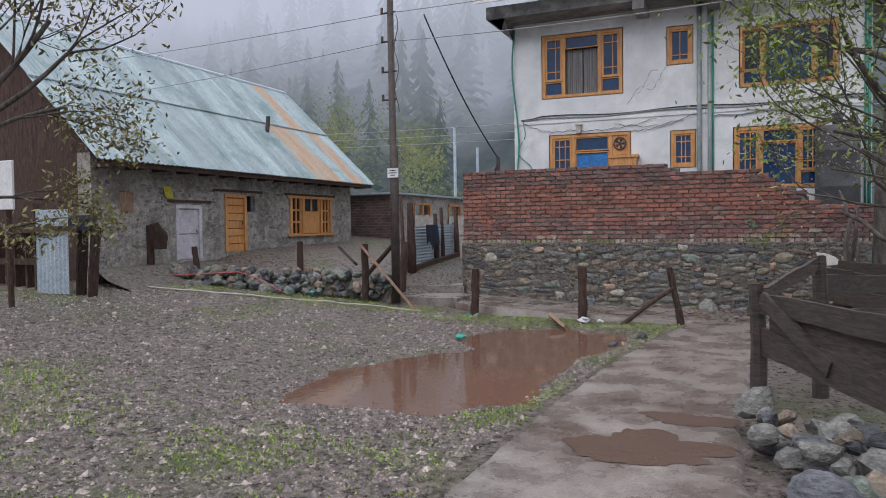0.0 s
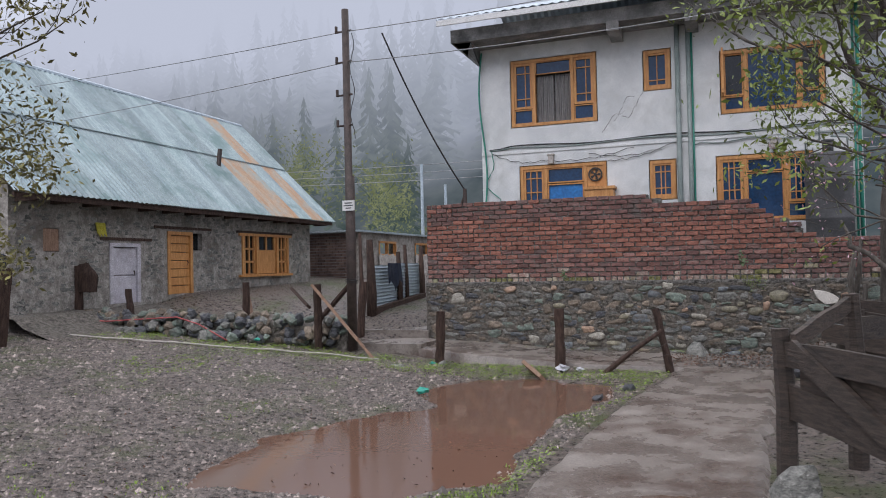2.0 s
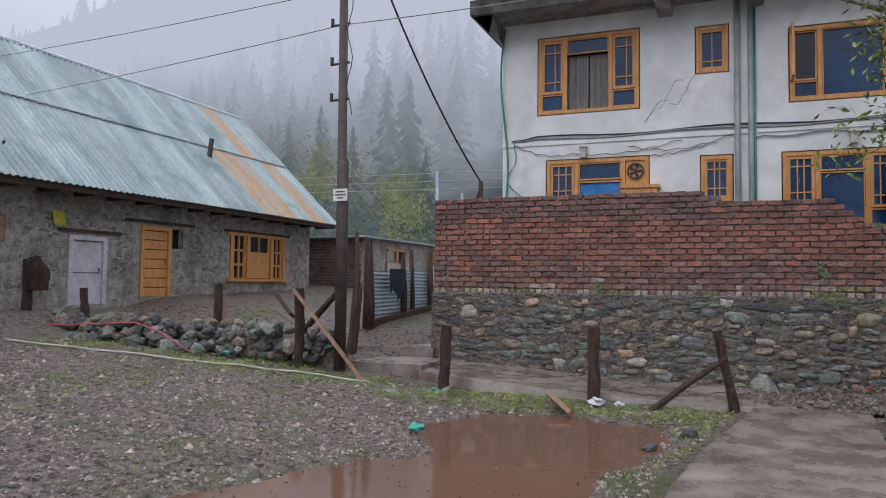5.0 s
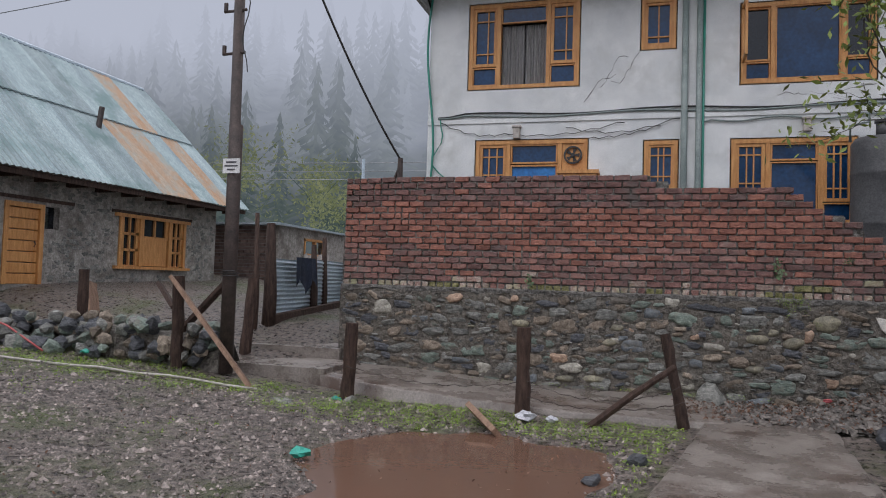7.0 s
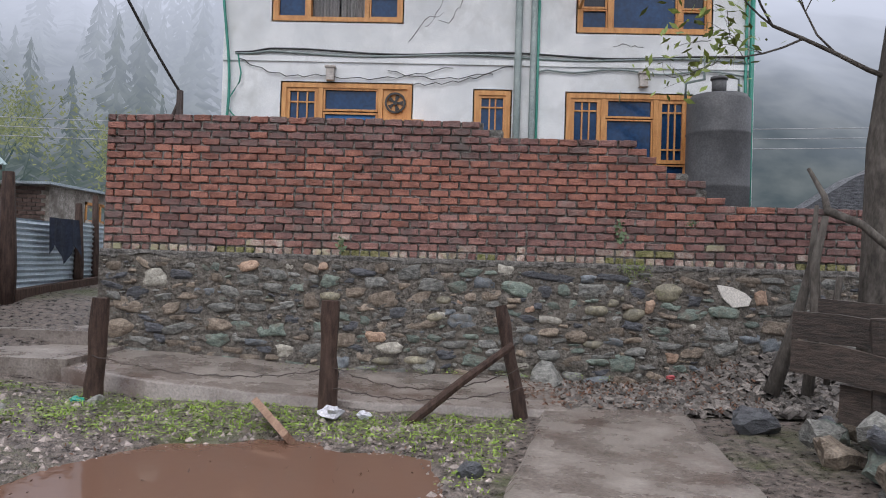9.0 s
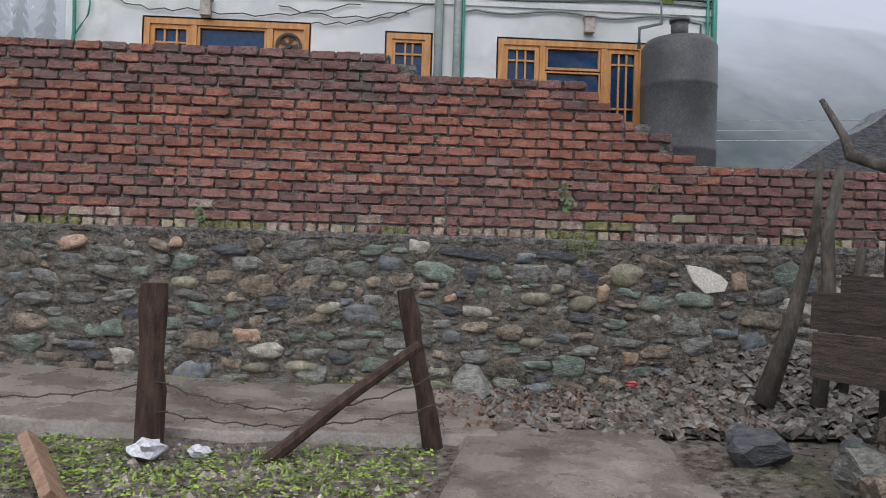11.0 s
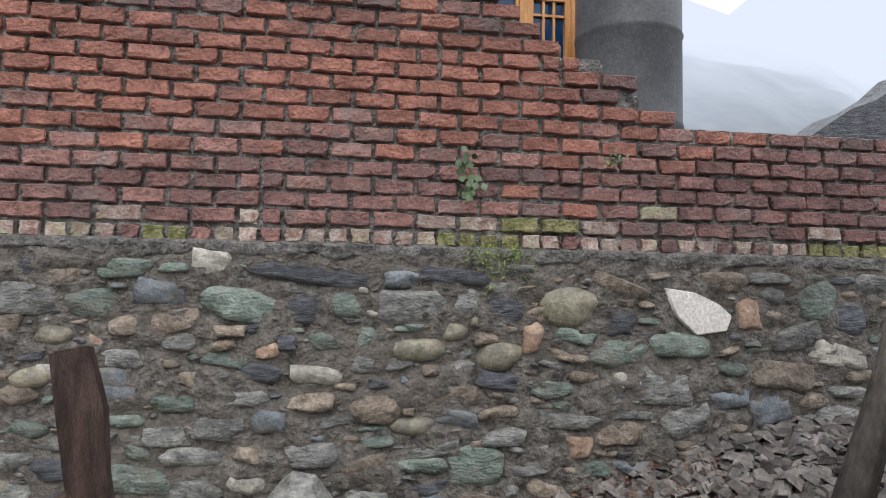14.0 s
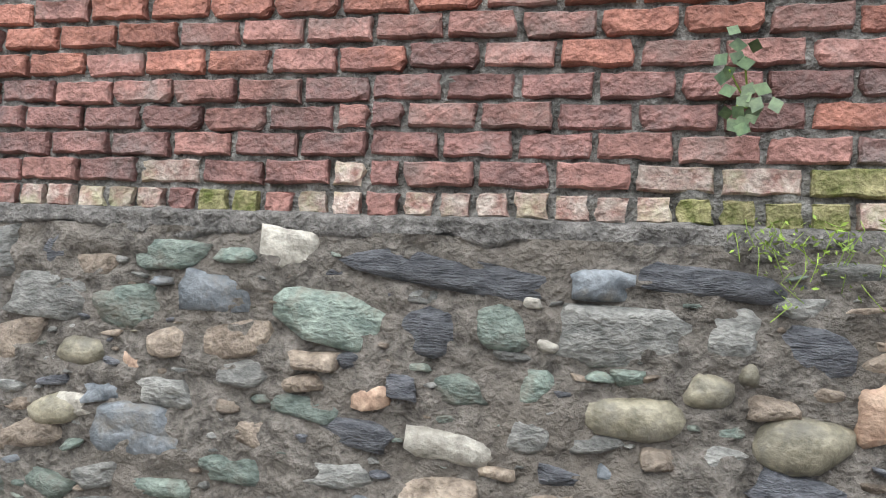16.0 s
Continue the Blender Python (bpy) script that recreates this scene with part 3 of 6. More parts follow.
rng = random.Random(11)
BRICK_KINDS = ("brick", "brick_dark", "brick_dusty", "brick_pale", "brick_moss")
brick_forms = {"stretcher": [brick_shape(rng, PITCH - 0.02 + rng.uniform(-0.005, 0.004)) for _ in range(12)], "header": [brick_shape(rng, PITCH / 2 - 0.017 + rng.uniform(-0.004, 0.003)) for _ in range(8)]}
brick_data = {}
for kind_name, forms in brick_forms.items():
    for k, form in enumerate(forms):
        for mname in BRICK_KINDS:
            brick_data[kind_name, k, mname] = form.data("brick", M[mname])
loose = {mname: Mesh() for mname in BRICK_KINDS}
brick_list = []
for c in range(18):
    z = BRICK_Z + c * COURSE
    x = WALL_L + 0.02
    first, pending = True, 0
    while x < WALL_R:
        if not pending and not first and rng.random() < 0.045:
            pending = 2
        header = c == 0 or (first and c % 2) or pending > 0
        pending = max(0, pending - 1)
        w = PITCH / 2 if header else PITCH
        xc = x + w / 2
        first = False
        x += w
        if c >= wall_courses(xc + w * 0.3):
            continue
        mossy = (c == 0 and noise.noise(Vector((xc * 1.3, 5, 2))) > 0.15) or (c == 1 and 0.95 < xc < 1.7 and rng.random() < 0.3)
        pale = (c == 0 and not mossy and rng.random() < 0.8) or (c == 1 and rng.random() < 0.3) or (c == 2 and rng.random() < 0.06)
        # fired red in the sheltered middle, rain-dark at the top, darker towards the far end, lime-dusted low down
        dark_score = 0.62 * smooth(11.5, 14.5, c) + 0.9 * smooth(1.9, 3.0, xc) + 0.38 * smooth(7.5, 4.5, c) + 0.45 * noise.noise(Vector((xc * 0.8, c * 0.25, 11))) + rng.uniform(-0.28, 0.28)
        mname = "brick_moss" if mossy else "brick_pale" if pale else "brick_dark" if dark_score > 0.42 else "brick_dusty" if c < 4 + rng.uniform(-3, 4) else "brick"
        sag = 0.015 * noise.noise(Vector((xc * 0.7, c * 0.3, 3)))
        m = Matrix.Translation((xc, WALL_Y + rng.uniform(-0.012, 0.008), z + sag + rng.uniform(-0.004, 0.004))) @ Matrix.Rotation(rng.uniform(-0.02, 0.02), 4, 'Y') @ Matrix.Rotation(rng.uniform(-0.03, 0.03), 4, 'Z')
        brick_list.append((xc, "header" if header else "stretcher", rng.randrange(12 if not header else 8), mname, m))
near_bricks = [b for b in brick_list if -0.75 < b[0] < 1.75][:300]
_ids = {id(b) for b in near_bricks}
for b in brick_list:
    if id(b) not in _ids:
        f = brick_forms[b[1]][b[2]]
        loose[b[3]].add([b[4] @ Vector(p) for p in f.v], f.f)
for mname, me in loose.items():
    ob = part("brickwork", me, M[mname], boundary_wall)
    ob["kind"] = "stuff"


# rubble stones of the base
def facestone(rng, w, h, deep, cobble=False):
    """A wall stone: irregular outline with a domed, layered or chipped face towards -y."""
    n = 14
    seed = rng.uniform(0, 99)
    e = 0.85 if cobble else rng.uniform(0.45, 0.8)
    corners = [(rng.uniform(0, 6.28), rng.uniform(0.62, 0.88)) for _ in range(1 if cobble else 4)]
    ring = []
    for i in range(n):
        t = 2 * math.pi * (i + (0 if cobble else rng.uniform(-0.25, 0.25))) / n
        c, q = math.cos(t), math.sin(t)
        k = 1 + (0.14 if cobble else 0.34) * noise.noise(Vector((c * 1.3, q * 1.3, seed)))
        for a, cut in corners:
            k = min(k, cut / max(0.2, math.cos(t - a))) if math.cos(t - a) > 0.5 else k
        ring.append((math.copysign(abs(c) ** e, c) * w / 2 * k, math.copysign(abs(q) ** e, q) * h / 2 * k))
    tilt_x, tilt_z = rng.uniform(-0.5, 0.5), rng.uniform(-0.5, 0.5)
    vs = [(x, 0.06, z) for x, z in ring]
    for f, y in ((1.0, -0.25), (0.92, -0.72), (0.62, -0.95)) if not cobble else ((1.0, -0.3), (0.86, -0.85), (0.5, -1.2)):
        for x, z in ring:
            rough = 0.12 * noise.noise(Vector((x * 9, seed, z * 9))) if cobble else 0.55 * noise.noise(Vector((x * 9 * f, seed, z * 22 * f))) + rng.uniform(-0.07, 0.07) + (tilt_x * x / w + tilt_z * z / h) * 0.8 * (f < 0.95)
            vs.append((x * f, deep * (y + rough), z * f))
    vs.append((0, -deep * (1.3 if cobble else 1.0), 0))
    fs = []
    for a in (0, n, 2 * n):
        fs += [(a + i, a + (i + 1) % n, a + n + (i + 1) % n, a + n + i) for i in range(n)]
    fs += [(3 * n + i, 3 * n + (i + 1) % n, 4 * n) for i in range(n)]
    me = Mesh()
    me.add(vs, fs)
    return me


class Flags:
    """Marks what part of the wall face is taken, in cells of 2 cm."""

    def __init__(self):
        self.used = set()

    def take(self, x, z, w, h, share):
        cells = [(i, k) for i in range(int((x - w / 2) * 50), int((x + w / 2) * 50) + 1) for k in range(int((z - h / 2) * 50), int((z + h / 2) * 50) + 1)]
        if sum(c in self.used for c in cells) > share * len(cells):
            return False
        self.used.update(cells)
        return True


rng = random.Random(21)
flags = Flags()
SET_STONES = {}  # x, z, width, height, tilt of the stones that stand out
SET_STONES["pale"] = [(-0.23, 1.34, 0.26, 0.15, 0.00), (0.32, 0.78, 0.30, 0.12, 0.00), (-2.79, 1.31, 0.15, 0.10, 0.00), (-0.99, 0.79, 0.19, 0.10, 0.00)]
SET_STONES["slate"] = [(0.30, 1.29, 0.65, 0.11, 0.17), (1.02, 1.30, 0.44, 0.11, 0.07), (0.22, 1.10, 0.19, 0.15, 0.00), (0.01, 0.78, 0.27, 0.09, 0.00), (0.16, 0.94, 0.11, 0.09, 0.00), (1.31, 1.12, 0.18, 0.17, 0.00), (1.98, 1.05, 0.17, 0.16, 0.00), (-1.48, 0.81, 0.25, 0.14, 0.00), (3.37, 1.10, 0.22, 0.21, 0.00)]
SET_STONES["green"] = [(-0.64, 1.30, 0.27, 0.11, 0.00), (-0.79, 1.13, 0.28, 0.15, 0.00), (-0.09, 1.14, 0.36, 0.19, 0.20), (0.46, 1.14, 0.19, 0.13, 0.00), (-0.14, 0.85, 0.23, 0.08, 0.00), (0.35, 0.94, 0.18, 0.10, 0.00), (0.57, 0.98, 0.11, 0.11, 0.00), (-0.36, 0.63, 0.27, 0.09, 0.00), (-0.64, 0.55, 0.25, 0.08, 0.00), (1.96, 0.88, 0.38, 0.16, 0.00), (-2.31, 1.16, 0.30, 0.16, 0.00), (1.17, 0.28, 0.33, 0.20, 0.00), (-2.42, 0.61, 0.19, 0.12, 0.00), (-1.87, 0.70, 0.15, 0.12, 0.00), (-1.29, 0.50, 0.17, 0.12, 0.00), (3.19, 1.20, 0.30, 0.21, 0.00)]
SET_STONES["blue"] = [(-0.45, 1.19, 0.28, 0.16, 0.00), (-0.73, 0.71, 0.38, 0.17, 0.00), (-0.87, 0.85, 0.19, 0.08, 0.00), (-2.23, 0.18, 0.41, 0.19, 0.00), (-0.74, 0.74, 0.31, 0.16, 0.00), (0.10, 0.54, 0.18, 0.16, 0.00)]
SET_STONES["grey"] = [(0.82, 1.13, 0.41, 0.18, 0.00), (1.10, 1.15, 0.15, 0.16, 0.00), (-1.12, 1.15, 0.34, 0.17, 0.00), (-0.37, 0.93, 0.18, 0.09, 0.00), (0.55, 0.83, 0.15, 0.11, 0.00), (0.72, 0.83, 0.19, 0.07, 0.00), (-1.40, 1.28, 0.35, 0.18, 0.00), (0.58, 0.12, 0.24, 0.16, 0.00), (-1.16, 0.17, 0.31, 0.19, 0.00)]
SET_STONES["cobble"] = [(-0.96, 0.97, 0.19, 0.10, 0.00), (-1.05, 0.77, 0.20, 0.11, 0.00), (0.84, 0.91, 0.29, 0.13, 0.00), (1.03, 1.00, 0.16, 0.10, 0.00), (1.14, 1.05, 0.06, 0.09, 0.00), (1.29, 0.87, 0.25, 0.15, 0.00), (1.69, 1.14, 0.35, 0.20, 0.00), (-1.26, 0.24, 0.31, 0.10, 0.00), (-1.66, 0.22, 0.28, 0.10, 0.00)]
SET_STONES["brown"] = [(-0.32, 0.76, 0.18, 0.09, 0.00), (1.21, 0.98, 0.16, 0.08, 0.00), (1.97, 0.45, 0.29, 0.14, 0.00), (-2.00, 1.03, 0.28, 0.12, 0.00), (-2.54, 0.92, 0.19, 0.23, 0.00), (-1.69, 1.33, 0.19, 0.14, 0.00)]
SET_STONES["orange"] = [(-0.74, 0.95, 0.13, 0.07, 0.00), (0.06, 0.90, 0.14, 0.09, 0.00), (1.46, 0.96, 0.12, 0.16, 0.00), (-1.74, 0.51, 0.25, 0.17, 0.00), (1.72, 0.38, 0.17, 0.14, 0.00), (-2.41, 1.32, 0.13, 0.10, 0.00), (2.75, 1.10, 0.17, 0.19, 0.00)]
SET_STONES["marble"] = [(2.42, 1.12, 0.40, 0.26, 0.08)]


def offcut(w, h, deep):
    """A broken flat slab: a slanting trapezoid with a bevelled face towards -y."""
    outline = ((-0.52, 0.46), (-0.05, 0.42), (0.32, 0.22), (0.52, 0.0), (0.46, -0.34), (0.0, -0.50), (-0.32, -0.12))
    me = Mesh()
    vs = [(x * w * k, y, z * h * k) for k, y in ((1, 0.06), (1, -deep + 0.012), (0.95, -deep), (0.95, -deep)) for x, z in reversed(outline)]
    n = len(outline)
    fs = [(a + i, a + n + i, a + n + (i + 1) % n, a + (i + 1) % n) for a in (0, n) for i in range(n)] + [tuple(3 * n + i for i in range(n))]
    return me.add(vs, fs)


TONE = {"grey": 0, "green": 1, "slate": 2, "brown": 3, "pale": 4, "orange": 5, "cobble": 6, "blue": 7}
wall_stones = []
for kind_name, rows in SET_STONES.items():
    for x, z, w, h, tilt in rows:
        flags.take(x, z, w * 0.9, h * 0.9, 9)
        flat = kind_name == "marble"
        tilt = tilt or rng.gauss(0, 0.07)
        wall_stones.append((x, z, offcut(w, h, 0.06) if flat else facestone(rng, w * 1.08, h * 1.12, 0.045 + 0.09 * h, kind_name == "cobble"), M["marble"] if flat else STONE[TONE[kind_name]], tilt))
for size, count, share in ((0.36, 900, 0.10), (0.26, 2200, 0.16), (0.19, 3200, 0.22), (0.13, 4000, 0.28), (0.085, 5000, 0.32), (0.05, 9000, 0.34)):
    for _ in range(count):
        w = size * rng.uniform(0.75, 1.25)
        h = w * rng.uniform(0.26, 0.62)
        x, z = rng.uniform(WALL_L + w / 2, 5.2), rng.uniform(-0.05, 1.33)
        if z + h / 2 < 1.38 and flags.take(x, z, w * 0.86, h * 0.86, share):
            s = rng.choices(range(8), (38, 15, 14, 27, 1.5, 0.8, 1.5, 4))[0]
            wall_stones.append((x, z, facestone(rng, w, h, rng.uniform(0.025, 0.05) + 0.07 * w, s == 6), STONE[s], rng.gauss(0, 0.13)))
near_stones = sorted((s for s in wall_stones if -1.6 < s[0] < 2.9), key=lambda s: -len(s[2].v) - 100 * (max(p[0] for p in s[2].v)))[:290]
_ids = {id(s) for s in near_stones}
rest = {}
for s in wall_stones:
    if id(s) not in _ids:
        m = Matrix.Translation((s[0], WALL_Y + 0.01, s[1])) @ Matrix.Rotation(s[4], 4, 'Y')
        rest.setdefault(s[3].name, (s[3], Mesh()))[1].add([m @ Vector(p) for p in s[2].v], s[2].f)
for mat, me in rest.values():
    part("rubble", me, mat, boundary_wall, smooth=True)["kind"] = "stuff"

infill = Mesh()
_in, _ik = 560, 80
for k in range(_ik + 1):
    z = -0.1 + 1.5 * k / _ik
    for i in range(_in + 1):
        x = WALL_L + 0.01 + 10.6 * i / _in
        lump = 0.030 * noise.noise(Vector((x * 3.5, 1, z * 5))) + 0.022 * noise.noise(Vector((x * 10, 4, z * 16))) + 0.013 * noise.noise(Vector((x * 27, 7, z * 34)))
        infill.v.append((x, WALL_Y - 0.026 + lump, z))
infill.f = [(k * (_in + 1) + i, k * (_in + 1) + i + 1, (k + 1) * (_in + 1) + i + 1, (k + 1) * (_in + 1) + i) for k in range(_ik) for i in range(_in)]
part("mud_mortar", infill, M["mud_mortar"], boundary_wall, "brown mud mortar round the stones", smooth=True)
side = Mesh()
side.span((WALL_L - 0.02, WALL_Y + 0.0, -0.2), (WALL_L + 0.06, WALL_Y + 0.36, 1.42))
part("wall_end", side, M["mud_mortar"], boundary_wall)


# ---- white two-storey house ----
def wall_with_holes(a0, a1, z0, z1, holes, place):
    """Boxes between the holes; place(a, z, a2, z2) gives the two corners."""
    me = Mesh()
    xs = sorted({a0, a1, *[h[0] for h in holes], *[h[1] for h in holes]})
    zs = sorted({z0, z1, *[h[2] for h in holes], *[h[3] for h in holes]})
    for i in range(len(xs) - 1):
        run = None
        for k in range(len(zs) - 1):
            mx, mz = (xs[i] + xs[i + 1]) / 2, (zs[k] + zs[k + 1]) / 2
            inside = any(h[0] < mx < h[1] and h[2] < mz < h[3] for h in holes)
            if not inside:
                run = (run[0], zs[k + 1]) if run else (zs[k], zs[k + 1])
            if run and (inside or k == len(zs) - 2):
                me.span(*place(xs[i], run[0], xs[i + 1], run[1]))
                run = None
    return me


HOUSE_Y = 20.4
windows = {  # x0, x1, z0, z1
    "u1": (-3.80, -1.80, 5.05, 6.62), "u2": (-0.75, -0.18, 5.62, 6.50), "u3": (0.85, 2.85, 4.95, 6.30),
    "w1": (-3.62, -1.62, 2.75, 4.10), "w2": (-0.67, -0.12, 3.18, 4.04), "w3": (0.72, 2.58, 2.62, 4.03),
}
house = thing("house", "white painted two-storey house with orange wooden windows", "house", at=(0, 0, 0))
part("wall", wall_with_holes(-4.55, 3.50, 0.0, 7.0, list(windows.values()), lambda a, z, b, z2: ((a, HOUSE_Y, z), (b, HOUSE_Y + 0.25, z2))), M["plaster"], house)
shell = Mesh()
shell.span((-4.55, HOUSE_Y + 0.25, 0), (-4.3, HOUSE_Y + 8, 7.0)).span((3.25, HOUSE_Y + 0.25, 0), (3.5, HOUSE_Y + 8, 7.0)).span((-4.3, HOUSE_Y + 7.75, 0), (3.25, HOUSE_Y + 8, 7.0))
shell.span((-4.3, HOUSE_Y + 0.25, 4.35), (3.25, HOUSE_Y + 7.75, 4.55))
part("side_wall", shell, M["plaster"], house)
band = Mesh()
band.span((-4.55, HOUSE_Y - 0.025, 4.42), (3.5, HOUSE_Y, 4.50))
part("string_course", band, M["plaster"], house)
slab = Mesh()
slab.add([(-5.0, HOUSE_Y - 0.85, 6.98), (4.4, HOUSE_Y - 0.85, 6.98), (4.4, HOUSE_Y + 8.6, 6.98), (-5.0, HOUSE_Y + 8.6, 6.98), (-5.0, HOUSE_Y - 0.85, 7.28), (4.4, HOUSE_Y - 0.85, 7.28), (4.4, HOUSE_Y + 8.6, 7.28), (-5.0, HOUSE_Y + 8.6, 7.28)],
         [(3, 2, 1, 0), (4, 5, 6, 7), (0, 1, 5, 4), (1, 2, 6, 5), (2, 3, 7, 6), (3, 0, 4, 7)])
part("roof_slab", slab, M["plaster_grey"], house, "weather-stained grey concrete roof slab")
for x in (-1.3, 0.3):
    br = Mesh()
    br.span((x - 0.13, HOUSE_Y - 0.9, 6.78), (x + 0.13, HOUSE_Y, 7.0))
    part("beam_end", br, M["plaster_grey"], house)
corner = Mesh()
corner.add([(-4.55, HOUSE_Y - 0.02, 6.55), (-4.55, HOUSE_Y - 0.75, 6.98), (-4.95, HOUSE_Y - 0.75, 6.98), (-4.55, HOUSE_Y + 0.25, 6.55), (-4.95, HOUSE_Y + 0.25, 6.98), (-4.55, HOUSE_Y + 0.25, 6.98)], [(0, 1, 2, 4, 3), (0, 3, 5, 1), (1, 5, 4, 2), (3, 4, 5)])
part("eave_corner", corner, M["plaster_grey"], house)
pitched = Mesh()
for i in range(101):
    x = -5.6 + 10.6 * i / 100
    dz = 0.03 * (i % 2)
    x = max(x, -5.2)
    pitched.v += [(x, HOUSE_Y - 1.25, 7.42 + dz), (x, HOUSE_Y + 4, 9.4 + dz), (x, HOUSE_Y + 9, 7.42 + dz)]
pitched.f = [(i * 3 + k, (i + 1) * 3 + k, (i + 1) * 3 + k + 1, i * 3 + k + 1) for i in range(100) for k in range(2)]
part("roof", pitched, M["tin_new"], house, "pale ribbed metal roof")
fascia = Mesh()
fascia.span((-5.2, HOUSE_Y - 1.27, 7.28), (5.0, HOUSE_Y - 1.23, 7.40))
part("fascia", fascia, M["sign"], house)


def sash(parent, y, x0, x1, z0, z1, cols, rows, glass, wide=0.055, bars=0.022):
    """One light: a frame, glazing bars and a pane."""
    fr = Mesh()
    fr.span((x0, y - 0.03, z0), (x0 + wide, y + 0.03, z1)).span((x1 - wide, y - 0.03, z0), (x1, y + 0.03, z1))
    fr.span((x0 + wide, y - 0.03, z0), (x1 - wide, y + 0.03, z0 + wide)).span((x0 + wide, y - 0.03, z1 - wide), (x1 - wide, y + 0.03, z1))
    for c in cols:
        x = x0 + (x1 - x0) * c
        fr.span((x - bars / 2, y - 0.02, z0 + wide), (x + bars / 2, y + 0.01, z1 - wide))
    for r in rows:
        z = z0 + (z1 - z0) * r
        fr.span((x0 + wide, y - 0.018, z - bars / 2), (x1 - wide, y + 0.012, z + bars / 2))
    part("sash", fr, M["timber"], parent)
    pn = Mesh()
    pn.span((x0 + wide, y + 0.014, z0 + wide), (x1 - wide, y + 0.022, z1 - wide))
    part("pane", pn, glass, parent)


def outer_frame(parent, y, x0, x1, z0, z1, posts=(), wide=0.07):
    fr = Mesh()
    fr.span((x0 - 0.02, y - 0.05, z0 - 0.02), (x0 + wide, y + 0.08, z1 + 0.02)).span((x1 - wide, y - 0.05, z0 - 0.02), (x1 + 0.02, y + 0.08, z1 + 0.02))
    fr.span((x0 + wide, y - 0.05, z1 - wide), (x1 - wide, y + 0.08, z1 + 0.02)).span((x0 + wide, y - 0.05, z0 - 0.02), (x1 - wide, y + 0.08, z0 + wide))
    for p in posts:
        fr.span((p - 0.035, y - 0.045, z0 + wide), (p + 0.035, y + 0.075, z1 - wide))
    part("window_frame", fr, M["timber"], parent, "orange varnished wood frame")


def room_dark(parent, x0, x1, z0, z1, y, mat):
    """Blind or curtain hung behind the glass."""
    me = Mesh()
    n = 40
    for i in range(n + 1):
        x = x0 + (x1 - x0) * i / n
        d = 0.03 * math.sin(i * 1.3) + 0.015 * math.sin(i * 2.9)
        me.v += [(x, y + d, z0), (x, y + d * 0.8, z1)]
    me.f = [(2 * i, 2 * i + 2, 2 * i + 3, 2 * i + 1) for i in range(n)]
    part("curtain", me, mat, parent, smooth=True)


wy = HOUSE_Y + 0.05
x0, x1, z0, z1 = windows["u1"]
w = tagged(new("window"), "upper window with grey curtains and blue side panes", "")
w.parent = house
outer_frame(w, wy, x0, x1, z0, z1, (-3.25, -2.35))
for a, b in ((-3.73, -3.29), (-2.31, -1.87)):
    sash(w, wy, a, b, z0 + 0.42, z1 - 0.07, (0.62,), (0.22, 0.78), M["blue_pane"])
    sash(w, wy, a, b, z0 + 0.07, z0 + 0.40, (), (), M["blue_pane"], 0.02)
sash(w, wy, -3.21, -2.39, z1 - 0.37, z1 - 0.07, (), (), M["blue_pane"], 0.02)
room_dark(w, -3.21, -2.80, z0 + 0.07, z1 - 0.38, wy + 0.10, M["curtain"])
room_dark(w, -2.78, -2.39, z0 + 0.07, z1 - 0.38, wy + 0.10, M["curtain"])
for key, label in (("u2", "small upper window with one blue pane"), ("w2", "small lower window with glazing bars")):
    x0, x1, z0, z1 = windows[key]
    w = tagged(new("window"), label)
    w.parent = house
    outer_frame(w, wy, x0, x1, z0, z1)
    sash(w, wy, x0 + 0.07, x1 - 0.07, z0 + 0.07, z1 - 0.07, (0.4, 0.62) if key == "w2" else (0.5,), (0.25, 0.75) if key == "w2" else (0.2,), M["blue_pane"], 0.04)
x0, x1, z0, z1 = windows["u3"]
w = tagged(new("window"), "wide upper window with one casement open", "")
w.parent = house
outer_frame(w, wy, x0, x1, z0, z1, (1.34, 2.38))
sash(w, wy, 1.38, 2.34, z0 + 0.07, z1 - 0.07, (), (), M["blue_pane"], 0.02)
for a, b in ((0.92, 1.30), (2.42, 2.78)):
    sash(w, wy, a, b, z0 + 0.07, z0 + 0.36, (), (), M["blue_pane"], 0.02)
    sash(w, wy + 0.02, a, b, z0 + 0.38, z1 - 0.07, (), (), M["dark_pane"], 0.03)
casement = Mesh()
for z in (z0 + 0.36, z1 - 0.10):
    casement.span((0.86, wy - 0.50, z), (0.90, wy - 0.02, z + 0.06))
casement.span((0.86, wy - 0.52, z0 + 0.36), (0.90, wy - 0.46, z1 - 0.04)).span((0.86, wy - 0.08, z0 + 0.36), (0.90, wy - 0.02, z1 - 0.04))
part("casement", casement, M["timber"], w, "open wooden casement")
x0, x1, z0, z1 = windows["w1"]
w = tagged(new("window"), "lower window with blue sheet and a fan panel", "")
w.parent = house
outer_frame(w, wy, x0, x1, z0, z1, (-3.02, -2.10))
sash(w, wy, -3.55, -3.06, z0 + 0.07, z1 - 0.07, (0.35, 0.65), (0.55, 0.82), M["blue_pane"])
sash(w, wy, -2.98, -2.14, z1 - 0.42, z1 - 0.07, (), (), M["blue_pane"], 0.03)
sash(w, wy, -2.98, -2.14, z0 + 0.07, z1 - 0.44, (), (), M["blue_sheet"], 0.03)
pan = Mesh()
pan.span((-2.06, wy - 0.02, z1 - 0.55), (-1.69, wy + 0.02, z1 - 0.07))
part("fan_panel", pan, M["timber"], w)
fan = Mesh()
